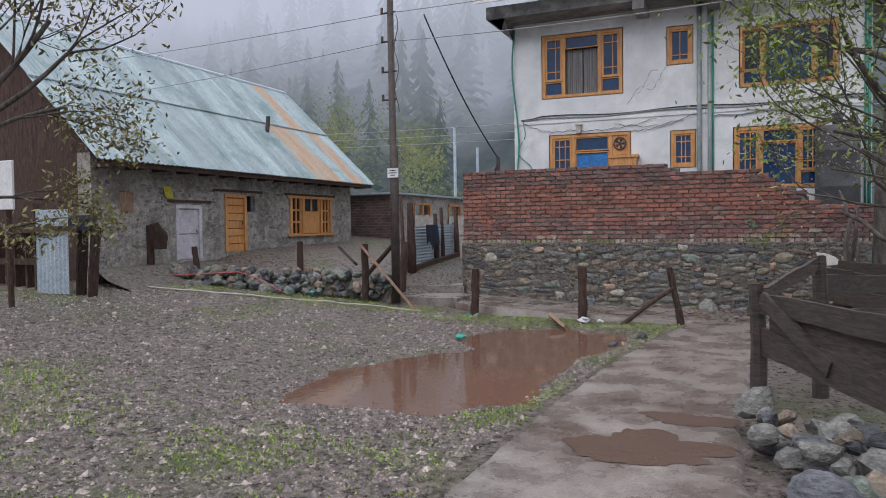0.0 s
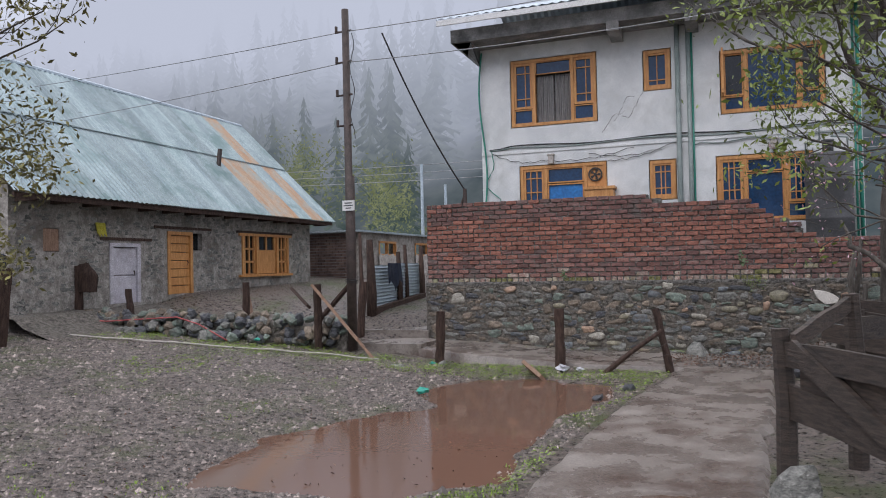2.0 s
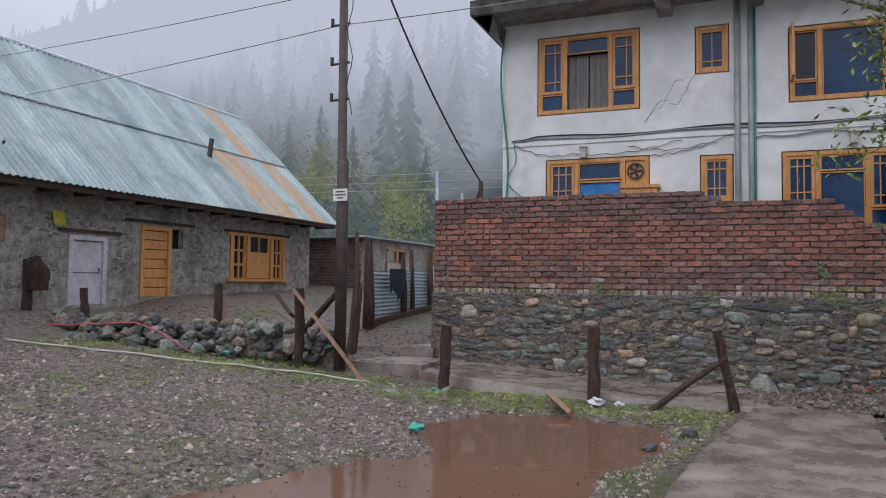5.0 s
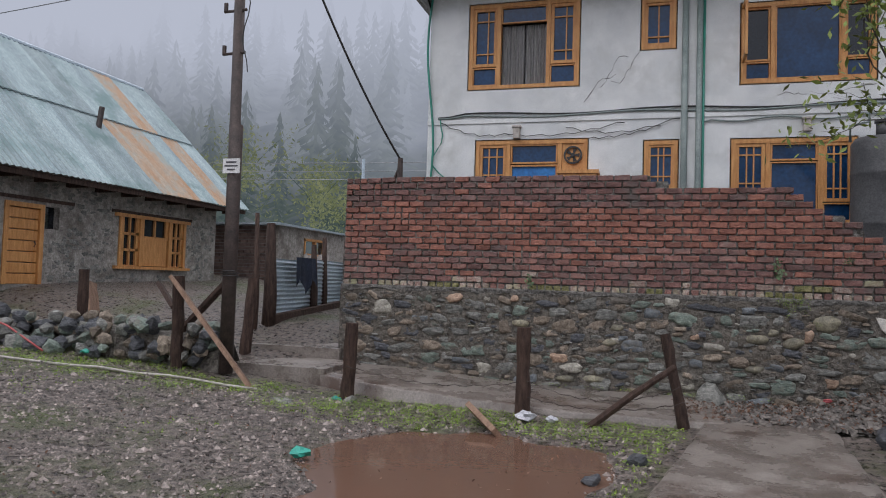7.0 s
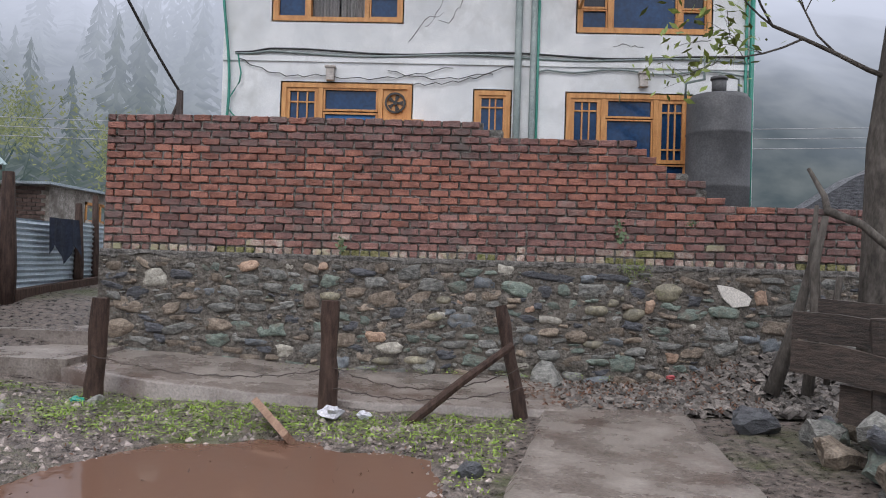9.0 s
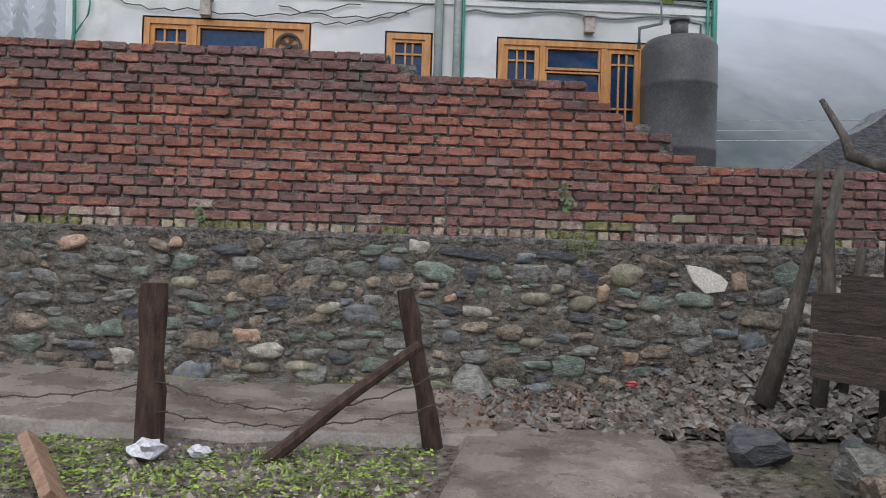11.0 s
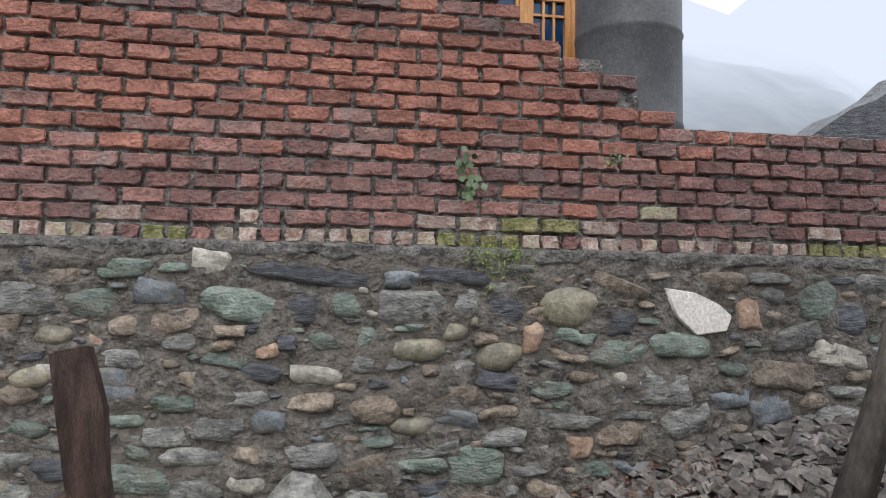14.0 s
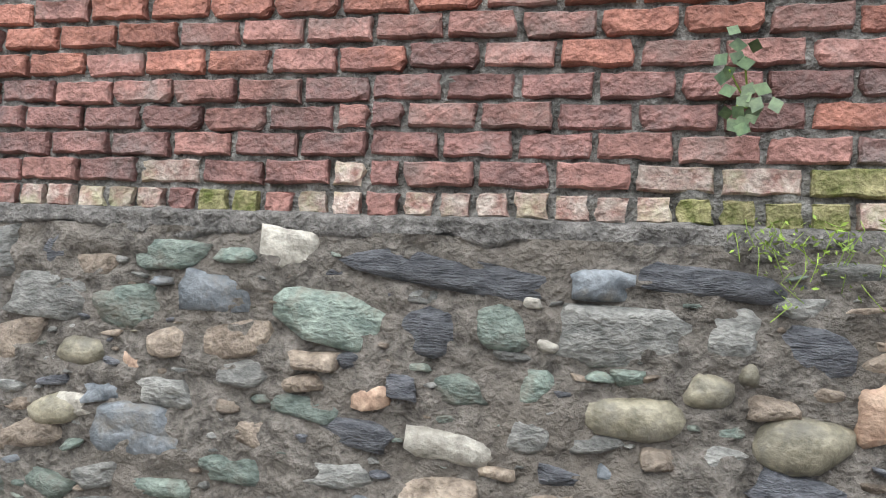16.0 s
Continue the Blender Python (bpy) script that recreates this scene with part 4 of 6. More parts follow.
for k in range(20):
    t0, t1 = 2 * math.pi * k / 20, 2 * math.pi * (k + 1) / 20
    cx, cz = -1.87, z1 - 0.28
    fan.add([(cx + 0.16 * math.cos(t), wy + dy, cz + 0.16 * math.sin(t)) for dy in (-0.06, -0.02) for t in (t0, t1)] + [(cx + 0.13 * math.cos(t), wy - 0.06, cz + 0.13 * math.sin(t)) for t in (t0, t1)], [(0, 1, 3, 2), (0, 4, 5, 1)])
for k in range(5):
    t = 2 * math.pi * k / 5
    fan.add([(-1.87 + r * math.cos(t + o), wy - 0.035, z1 - 0.28 + r * math.sin(t + o)) for r, o in ((0.03, -0.4), (0.12, -0.3), (0.12, 0.3), (0.03, 0.4))], [(0, 1, 2, 3)])
fan.tube([(-1.87, wy - 0.06, z1 - 0.28), (-1.87, wy - 0.02, z1 - 0.28)], 0.035, 10)
part("exhaust_fan", fan, M["cable"], w, "round dark exhaust fan")
cab = Mesh()
cab.span((-2.06, wy - 0.35, z0), (-1.44, wy - 0.05, z0 + 0.70)).span((-2.10, wy - 0.38, z0 + 0.70), (-1.40, wy - 0.05, z0 + 0.76))
part("cooler_box", cab, M["timber"], w, "boxed-in wooden cooler below the fan")
x0, x1, z0, z1 = windows["w3"]
w = tagged(new("window"), "wide lower window with barred side lights", "")
w.parent = house
outer_frame(w, wy, x0, x1, z0, z1, (1.28, 2.06))
sash(w, wy, 0.79, 1.24, z0 + 0.4, z1 - 0.07, (0.38, 0.62), (0.3, 0.8), M["blue_pane"])
sash(w, wy, 2.10, 2.51, z0 + 0.38, z1 - 0.07, (0.38, 0.62), (0.22, 0.8), M["blue_pane"])
sash(w, wy, 2.10, 2.51, z0 + 0.07, z0 + 0.36, (), (), M["blue_pane"], 0.02)
sash(w, wy, 1.32, 2.02, z1 - 0.36, z1 - 0.07, (), (), M["blue_pane"], 0.03)
sash(w, wy, 1.32, 2.02, z0 + 0.07, z1 - 0.38, (), (), M["blue_pane"], 0.02)
for x, r, mat in ((-0.03, 0.055, "grey_pipe"), (0.20, 0.05, "grey_pipe"), (0.27, 0.022, "green_pipe"), (3.44, 0.035, "green_pipe"), (3.36, 0.022, "green_pipe")):
    pipe = Mesh()
    pipe.tube([(x, HOUSE_Y - r - 0.012, 0.5), (x, HOUSE_Y - r - 0.012, 6.98)], r, 10)
    part("drain_pipe", pipe, M[mat], house, "", True)
for k, (z, mat, r) in enumerate(((4.58, "cable", 0.015), (4.54, "grey_pipe", 0.018), (4.36, "grey_pipe", 0.014))):
    me = Mesh()
    pts = [(-4.35 + 7.8 * i / 30 if k < 2 else 0.2 + 3.2 * i / 30, HOUSE_Y - 0.03, z + 0.03 * math.sin(i * 0.5 + k) - 0.04 * (i / 30 < 0.05)) for i in range(31)]
    me.tube(pts, r, 6)
    part("conduit", me, M[mat], house, "", True)
hose = Mesh()
hose.tube([(-4.5 - 0.08 * math.sin(i * 0.4), HOUSE_Y - 0.06, 6.9 - 0.25 * i) for i in range(17)], 0.022, 6)
hose.tube([(-4.3 + 0.25 * math.sin(i * 0.9) * (i / 9), HOUSE_Y - 0.05, 4.5 - 0.14 * i) for i in range(12)], 0.012, 5)
part("hanging_cable", hose, M["green_pipe"], house, "", True)
loops = Mesh()
for a, b, s in (((-3.0, 4.2), (-1.0, 4.38), 0.10), ((-4.3, 4.45), (-3.0, 4.22), 0.12), ((-2.0, 4.3), (-0.1, 4.42), 0.16), ((-1.6, 4.1), (-0.4, 4.3), 0.05)):
    loops.tube([(a[0] + (b[0] - a[0]) * i / 14, HOUSE_Y - 0.03, a[1] + (b[1] - a[1]) * i / 14 - s * math.sin(math.pi * i / 14) + 0.02 * math.sin(i * 2.1)) for i in range(15)], 0.007, 5)
part("loose_cable", loops, M["cable"], house, "", True)
cracks = Mesh()
rng = random.Random(5)
for s0 in ((-1.7, 4.75), (-1.45, 5.0), (-1.25, 5.1), (1.4, 4.75), (2.3, 4.8)):
    x, z = s0
    pts = [(x, HOUSE_Y - 0.002, z)]
    for i in range(9):
        x += rng.uniform(0.02, 0.09)
        z += rng.uniform(-0.03, 0.12) if s0[0] < 0 else rng.uniform(-0.03, 0.03)
        pts.append((x, HOUSE_Y - 0.002, z))
    cracks.tube(pts, [0.003 + 0.006 * rng.random() for _ in pts], 4)
part("plaster_crack", cracks, M["plaster_grey"], house, "cracked and flaking plaster")
for x in (-2.87, 1.85):
    lamp = Mesh()
    lamp.span((x - 0.06, HOUSE_Y - 0.10, 4.13), (x + 0.06, HOUSE_Y - 0.0, 4.32)).span((x - 0.08, HOUSE_Y - 0.12, 4.32), (x + 0.08, HOUSE_Y, 4.35))
    part("wall_lamp", lamp, M["cloth"], house, "small unlit wall lamp")

tank = thing("water_tank", "black plastic water tank behind the brick wall", "water tank", at=(2.77, 19.75, 0))
tk = Mesh()
prof = [(0.0, 1.9), (0.41, 1.9), (0.43, 1.96), (0.43, 2.55), (0.44, 2.57), (0.43, 2.6), (0.43, 3.30), (0.44, 3.32), (0.43, 3.34), (0.43, 3.78), (0.38, 3.86), (0.12, 3.90), (0.0, 3.90)]
for r, z in prof:
    tk.v += [(r * math.cos(2 * math.pi * k / 32), r * math.sin(2 * math.pi * k / 32), z) for k in range(32)]
tk.f = [(j * 32 + k, j * 32 + (k + 1) % 32, (j + 1) * 32 + (k + 1) % 32, (j + 1) * 32 + k) for j in range(len(prof) - 1) for k in range(32)]
part("body", tk, M["black"], tank, "", True)
lid = Mesh()
lid.tube([(0, 0, 3.89), (0, 0, 4.10)], 0.10, 14).tube([(0, 0, 4.10), (0, 0, 4.14)], 0.12, 14)
part("lid", lid, M["black"], tank, "", True)
std = Mesh()
std.span((-0.45, -0.45, 0.2), (0.45, 0.45, 1.9))
part("plinth", std, M["plaster_grey"], tank)
pp = Mesh()
pp.tube([(-0.1, 0.35, 4.6), (-0.1, 0.35, 4.2), (-0.35, 0.4, 4.15), (-0.35, 0.4, 3.9)], 0.025, 8).tube([(0.1, 0.3, 4.25), (0.4, 0.35, 4.22), (0.42, 0.4, 3.9)], 0.022, 8)
part("pipe", pp, M["grey_pipe"], tank, "", True)

# ---- hills and far trees, self-lit with painted cloud haze ----
hill = Mesh()
_hx, _hy = 60, 24
for j in range(_hy + 1):
    for i in range(_hx + 1):
        x = -260 + 520 * i / _hx
        y = 62 + 190 * (j / _hy) ** 1.2 + abs(x) * 0.05
        h = 150 * (j / _hy) ** 1.1 * (0.85 + 0.5 * noise.noise(Vector((x * 0.012, 3, 0)))) + 3 * noise.noise(Vector((x * 0.08, y * 0.08, 2)))
        hill.v.append((x, y, h - 1))
hill.f = [(j * (_hx + 1) + i, j * (_hx + 1) + i + 1, (j + 1) * (_hx + 1) + i + 1, (j + 1) * (_hx + 1) + i) for j in range(_hy) for i in range(_hx)]
solid("backdrop_hill", hill, M["hill"], "self-lit forested mountainside with low cloud painted into its colour", "hillside", "structure", smooth=True)


def hill_height(x, y):
    j = max(0.0, (y - 62 - abs(x) * 0.05) / 190) ** (1 / 1.2)
    return 150 * j ** 1.1 * (0.85 + 0.5 * noise.noise(Vector((x * 0.012, 3, 0)))) - 2


rng = random.Random(8)
woods = Mesh()


def conifer(me, x, y, z, h, rng):
    me.tube([(x, y, z), (x, y, z + h * 0.95)], [h * 0.018, 0.02], 4)
    tiers = 16
    for k in range(tiers):
        f = k / tiers
        zz, r = z + h * (0.08 + 0.92 * f), h * 0.15 * (1 - f) ** 0.85 + 0.05
        for b in range(8):
            t = rng.uniform(0, 6.28)
            rr = r * rng.uniform(0.55, 1.25)
            c, s = math.cos(t), math.sin(t)
            w = rr * 0.34
            me.add([(x, y, zz + h * 0.045), (x + c * rr - s * w, y + s * rr + c * w, zz - h * 0.02), (x + c * rr * 1.15, y + s * rr * 1.15, zz - h * 0.045), (x + c * rr + s * w, y + s * rr - c * w, zz - h * 0.02)], [(0, 1, 2, 3)])


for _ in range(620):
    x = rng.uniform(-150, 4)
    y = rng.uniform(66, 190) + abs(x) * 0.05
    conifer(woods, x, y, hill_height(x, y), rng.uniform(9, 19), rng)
solid("far_woods", woods, M["far_tree"], "dark self-lit conifers on the hillside with mist painted into their colour", "forest", "stuff")


def leafy(me, rng, centre, radius, count, size, squash=1.0):
    for _ in range(count):
        d = Vector((rng.gauss(0, 1), rng.gauss(0, 1), rng.gauss(0, 1) * squash)) * radius * 0.5
        p = Vector(centre) + d
        a = Vector((rng.uniform(-1, 1), rng.uniform(-1, 1), rng.uniform(-1, 1))).normalized()
        b = a.cross(Vector((rng.uniform(-1, 1), rng.uniform(-1, 1), rng.uniform(-1, 1)))).normalized()
        s = size * rng.uniform(0.6, 1.3)
        me.add([p - a * s, p - b * s * 0.38, p + a * s, p + b * s * 0.38], [(0, 1, 2, 3)])


def limb(wood, tips, rng, p, d, length, r, depth, spread=0.55, lift=0.05):
    """A branch that bends and forks; tips gathers the ends of the twigs."""
    pts, radii = [Vector(p)], [r]
    d = Vector(d).normalized()
    n = 4
    for i in range(n):
        d = (d + Vector((rng.gauss(0, 0.13), rng.gauss(0, 0.13), rng.gauss(lift, 0.12)))).normalized()
        pts.append(pts[-1] + d * length / n)
        radii.append(r * (1 - 0.42 * (i + 1) / n))
    wood.tube(pts, radii, 7 if r > 0.03 else 4, cap=False)
    tips.append((pts[-1], depth))
    if depth <= 1:
        tips.append((pts[2], depth))
    if depth == 0:
        return
    for _ in range(rng.randint(2, 4)):
        q = pts[rng.randint(2, n)]
        e = (d + Vector((rng.gauss(0, spread), rng.gauss(0, spread), rng.gauss(0, spread)))).normalized()
        limb(wood, tips, rng, q, e, length * rng.uniform(0.55, 0.8), radii[-1] * rng.uniform(0.55, 0.85), depth - 1, spread, lift)


def tree(name, label, at, height, r, rng, leaf_mat, leaf_size, leaf_count, depth=4, leaf_radius=0.35, lean=(0, 0, 1), bark=None, category="tree"):
    ob = thing(name, label, category)
    wood, tips = Mesh(), []
    limb(wood, tips, rng, at, lean, height * 0.42, r, depth)
    part("trunk", wood, bark or M["bark"], ob, "", True)
    crown = Mesh()
    for p, k in tips:
        if k <= 1:
            leafy(crown, rng, p, leaf_radius, leaf_count, leaf_size)
    part("crown", crown, leaf_mat, ob, "sparse young spring leaves")
    return ob


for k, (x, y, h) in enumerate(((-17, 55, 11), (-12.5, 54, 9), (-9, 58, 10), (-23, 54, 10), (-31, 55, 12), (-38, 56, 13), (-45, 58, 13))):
    tree("willow", "tall pale green self-lit willow before the misty hill", (x, y, 0.8), h, 0.22, random.Random(40 + k), M["far_willow"], 0.17, 7, 4, 1.1, bark=M["far_tree"])
bush = random.Random(77)
tree("garden_tree", "small leafy tree behind the white house corner", (-6.6, 27, 0.8), 5.2, 0.1, bush, M["leaf"], 0.10, 10, 3, 0.7)

# ---- stone house with the tin roof ----
HX, HY0, HY1, EAVE_Z = -12.5, 14.2, 25.7, 3.62
cottage = thing("stone_cottage", "low stone cottage with a rust-streaked corrugated tin roof", "house")
openings = [(16.76, 17.72, 1.08, 2.50), (18.67, 19.62, 1.22, 2.84), (19.66, 20.03, 2.36, 2.82), (21.8, 24.3, 1.66, 2.82), (15.0, 15.4, 2.28, 2.78)]
part("wall", wall_with_holes(HY0, HY1, 0.3, EAVE_Z, openings, lambda a, z, b, z2: ((HX - 0.4, a, z), (HX, b, z2))), M["rubble"], cottage, "grey mud-rendered rubble wall")
back = Mesh()
# end wall made dark in place of the timber clutter before it
end_m = Mesh()
end_m.span((-19.2, HY0, 0.3), (HX - 0.4, HY0 + 0.4, EAVE_Z))
part("boarded_end", end_m, M["oldwood"], cottage, "dark end wall of the cottage standing in for wood clutter")
back.span((-19.2, HY1 - 0.4, 0.3), (HX - 0.4, HY1, EAVE_Z)).span((-19.2, HY0 + 0.4, 0.3), (-18.8, HY1 - 0.4, EAVE_Z))
part("end_wall", back, M["rubble"], cottage)
for y in (HY0 + 0.02, HY1 - 0.42):
    gable = Mesh()
    gable.add([(HX, y, EAVE_Z), (-19.1, y, EAVE_Z), (-15.8, y, 7.0), (HX, y + 0.3, EAVE_Z), (-19.1, y + 0.3, EAVE_Z), (-15.8, y + 0.3, 7.0)], [(0, 1, 2), (5, 4, 3), (0, 2, 5, 3), (1, 4, 5, 2)])
    part("gable", gable, M["oldwood"], cottage, "dark boarded gable")
rng = random.Random(31)
stones = Mesh()
for _ in range(900):
    y, z = rng.uniform(HY0 + 0.1, HY1 - 0.1), rng.uniform(0.9, 3.3)
    if any(o[0] - 0.2 < y < o[1] + 0.2 and o[2] - 0.2 < z < o[3] + 0.2 for o in openings):
        continue
    f = facestone(rng, rng.uniform(0.12, 0.34), rng.uniform(0.07, 0.16), 0.018)
    m = Matrix.Translation((HX - 0.015, y, z)) @ Matrix.Rotation(radians(90), 4, 'Z')
    stones.add([m @ Vector(p) for p in f.v], f.f)
part("face_stone", stones, STONE[0], cottage)["kind"] = "stuff"
RY0, RY1, RX, RZ, EX = 13.85, 26.4, -15.8, 7.15, -11.9


def roof_sheet(y0, y1, t0, t1, lift, mat):
    """One corrugated sheet of the front slope, from t0 (eave) to t1 (ridge)."""
    me = Mesh()
    n = int((y1 - y0) / 0.038)
    for i in range(n + 1):
        y = y0 + (y1 - y0) * i / n
        d = 0.018 * math.sin(i * math.pi / 2) + lift
        for t in (t0, t1):
            me.v.append((EX + (RX - EX) * t + d * 0.69, y, 3.43 + (RZ - 3.43) * t + d * 0.72))
    me.f = [(2 * i, 2 * i + 2, 2 * i + 3, 2 * i + 1) for i in range(n)]
    part("roof_sheet", me, mat, cottage)


_sheets = 16
for k in range(_sheets):
    a, b = RY0 + (RY1 - RY0) * k / _sheets, RY0 + (RY1 - RY0) * (k + 1) / _sheets + 0.06
    roof_sheet(a, b, 0.0, 0.54, 0.006 * (k % 2), M["tin_rust"] if k in (11, 12, 14) else M["tin"])
    roof_sheet(a, b, 0.52, 1.0, 0.02 + 0.006 * (k % 2), M["tin_rust"] if k == 13 else M["tin"])
rear = Mesh()
rear.add([(RX, RY0, RZ), (RX, RY1, RZ), (-19.7, RY1, 3.43), (-19.7, RY0, 3.43)], [(0, 1, 2, 3)])
part("rear_roof", rear, M["tin"], cottage)
ridge = Mesh()
ridge.tube([(RX, RY0, RZ + 0.01), (RX, RY1, RZ + 0.01)], 0.07, 8)
part("ridge_cap", ridge, M["tin_new"], cottage)
seam = Mesh()
seam.tube([(EX + (RX - EX) * 0.52 + 0.03, RY0, 3.43 + (RZ - 3.43) * 0.52 + 0.03), (EX + (RX - EX) * 0.52 + 0.03, RY1, 3.43 + (RZ - 3.43) * 0.52 + 0.03)], 0.009, 5)
part("sheet_seam", seam, M["tin"], cottage)
flue = Mesh()
flue.tube([(-13.6, 22.2, 4.9), (-13.6, 22.3, 5.55)], 0.07, 10)
part("flue_pipe", flue, M["iron"], cottage)
eave = Mesh()
eave.span((EX - 0.12, RY0 + 0.05, 3.30), (EX - 0.06, RY1 - 0.05, 3.41))
part("eave_board", eave, M["oldwood"], cottage)
for k in range(15):
    r = Mesh()
    r.span((HX, RY0 + 0.5 + k * 0.83, 3.28), (EX - 0.12, RY0 + 0.60 + k * 0.83, 3.38))
    part("rafter", r, M["oldwood"], cottage)


def cottage_door(y0, y1, z0, z1, mat, label, boards):
    d = tagged(new("door"), label)
    d.parent = cottage
    fr = Mesh()
    fr.span((HX - 0.12, y0, z0), (HX + 0.03, y0 + 0.10, z1)).span((HX - 0.12, y1 - 0.10, z0), (HX + 0.03, y1, z1)).span((HX - 0.12, y0 + 0.1, z1 - 0.09), (HX + 0.03, y1 - 0.1, z1))
    part("door_frame", fr, mat, d)
    for i in range(boards):
        p = Mesh()
        a, b = z0 + (z1 - z0 - 0.09) * i / boards, z0 + (z1 - z0 - 0.09) * (i + 1) / boards - 0.015
        p.box((HX - 0.05, (y0 + y1) / 2, (a + b) / 2), (0.05, y1 - y0 - 0.21, b - a), chamfer=0.012)
        part("board", p, mat, d)
    h = Mesh()
    h.tube([(HX + 0.0, y1 - 0.2, (z0 + z1) / 2 - 0.06), (HX + 0.03, y1 - 0.2, (z0 + z1) / 2), (HX + 0.0, y1 - 0.2, (z0 + z1) / 2 + 0.06)], 0.014, 6)
    part("handle", h, M["iron"], d)


cottage_door(16.76, 17.72, 1.08, 2.50, M["white_wood"], "closed lilac-white painted wooden door", 2)
cottage_door(18.67, 19.62, 1.22, 2.84, M["timber"], "closed orange wooden plank door", 7)
win = tagged(new("window"), "orange wooden three-light window with shutter panel")
win.parent = cottage
fr = Mesh()
y0, y1, z0, z1 = 21.8, 24.3, 1.66, 2.82
for y in (y0, y0 + 0.70, y1 - 0.70, y1 - 0.09):
    fr.span((HX - 0.1, y, z0), (HX + 0.04, y + 0.09, z1))
fr.span((HX - 0.1, y0 - 0.15, z0 - 0.07), (HX + 0.09, y1 + 0.15, z0)).span((HX - 0.1, y0 - 0.15, z1), (HX + 0.06, y1 + 0.15, z1 + 0.08))
part("window_frame", fr, M["timber"], win)
pan = Mesh()
pan.box((HX - 0.02, (y0 + y1) / 2, z0 + 0.36), (0.05, 1.0, 0.70), chamfer=0.015)
part("shutter_panel", pan, M["timber"], win)
for a, b, za, rows_n in ((y0 + 0.09, y0 + 0.70, z0, 3), (y1 - 0.61, y1 - 0.09, z0, 3), (y0 + 0.79, y1 - 0.70, z0 + 0.72, 1)):
    g = Mesh()
    g.span((HX - 0.06, a, za), (HX - 0.05, b, z1))
    part("pane", g, M["dark_pane"], win)
    bars = Mesh()
    for i in range(rows_n):
        z = za + (z1 - za) * i / rows_n
        bars.span((HX - 0.05, a, z - 0.03), (HX + 0.0, b, z + 0.03))
    bars.span((HX - 0.05, (a + b) / 2 - 0.025, za), (HX + 0.0, (a + b) / 2 + 0.025, z1))
    bars.span((HX - 0.05, a, za), (HX, a + 0.10, z1)).span((HX - 0.05, b - 0.10, za), (HX, b, z1))
    part("glazing_bar", bars, M["timber"], win)
v = Mesh()
v.span((HX - 0.2, 19.66, 2.36), (HX - 0.15, 20.03, 2.82))
part("vent_pane", v, M["dark_pane"], cottage)
s = Mesh()
s.box((HX - 0.04, 15.2, 2.53), (0.06, 0.38, 0.48), chamfer=0.01)
part("shutter", s, M["rawwood"], cottage, "small weathered brown shutter")
for y, l in ((17.3, 1.6), (19.3, 2.2), (23.05, 3.0)):
    li = Mesh()
    li.span((HX, y - l / 2, 2.90 if y != 17.3 else 2.56), (HX + 0.03, y + l / 2, 2.97 if y != 17.3 else 2.63))
    part("lintel", li, M["oldwood"], cottage)
plinth = Mesh()
for i in range(60):
    y = HY0 - 0.3 + 12.2 * i / 59
    w = 0.5 + 0.12 * noise.noise(Vector((y * 2, 0, 0)))
    zt = 1.02 + 0.07 * noise.noise(Vector((y * 3, 4, 0)))
    plinth.v += [(HX + 1.5, y, 0.55), (HX + w + 0.25, y, 0.78), (HX + w, y, zt - 0.05), (HX - 0.1, y, zt)]
plinth.f = [(i * 4 + k, (i + 1) * 4 + k, (i + 1) * 4 + k + 1, i * 4 + k + 1) for i in range(59) for k in range(3)]
solid("earth_bank", plinth, M["mud_mortar"], "trodden earth bank below the cottage wall", "earth bank", "structure", smooth=True)
rag = Mesh()
for i in range(9):
    rag.tube([(HX + 0.04, 16.35 + 0.03 * i, 2.95), (HX + 0.08, 16.37 + 0.03 * i, 2.7 - 0.03 * (i % 3))], 0.018, 5)
solid("yellow_cloth", rag, M["trash_yellow"], "yellow cloth hanging on the cottage wall", "cloth")

# ---- brick shed, screen and lane fence ----
shed = thing("shed", "grey brick shed with a flat tin roof", "shed")
part("wall", wall_with_holes(28.4, 38, 0.4, 3.15, [(30.2, 31.9, 2.25, 2.85), (34, 35.6, 2.25, 2.85)], lambda a, z, b, z2: ((-12.3, a, z), (-12.0, b, z2))), M["rubble"], shed)
f = Mesh()
f.span((-16, 28.4, 0.4), (-12.3, 28.7, 3.15))
part("front_wall", f, M["plaster_grey"], shed)
# front bricks, darker than the rubble side wall
bricks = Mesh()
rng = random.Random(4)
for c in range(22):
    for k in range(15):
        x = -15.95 + 0.25 * k + 0.12 * (c % 2)
        if x < -12.15:
            bricks.box((x + 0.12, 28.39 + rng.uniform(-0.008, 0.008), 0.75 + c * 0.11), (0.23, 0.06, 0.092))
part("brickwork", bricks, material("dark_brown_brick", (0.11, 0.075, 0.065), (0.20, 0.14, 0.12), 5, 0.9, 0.5, 60, spread=0.3), shed)["kind"] = "stuff"
r = Mesh()
r.span((-16.2, 28.1, 3.15), (-11.8, 38.2, 3.22))
part("roof", r, M["tin_new"], shed)
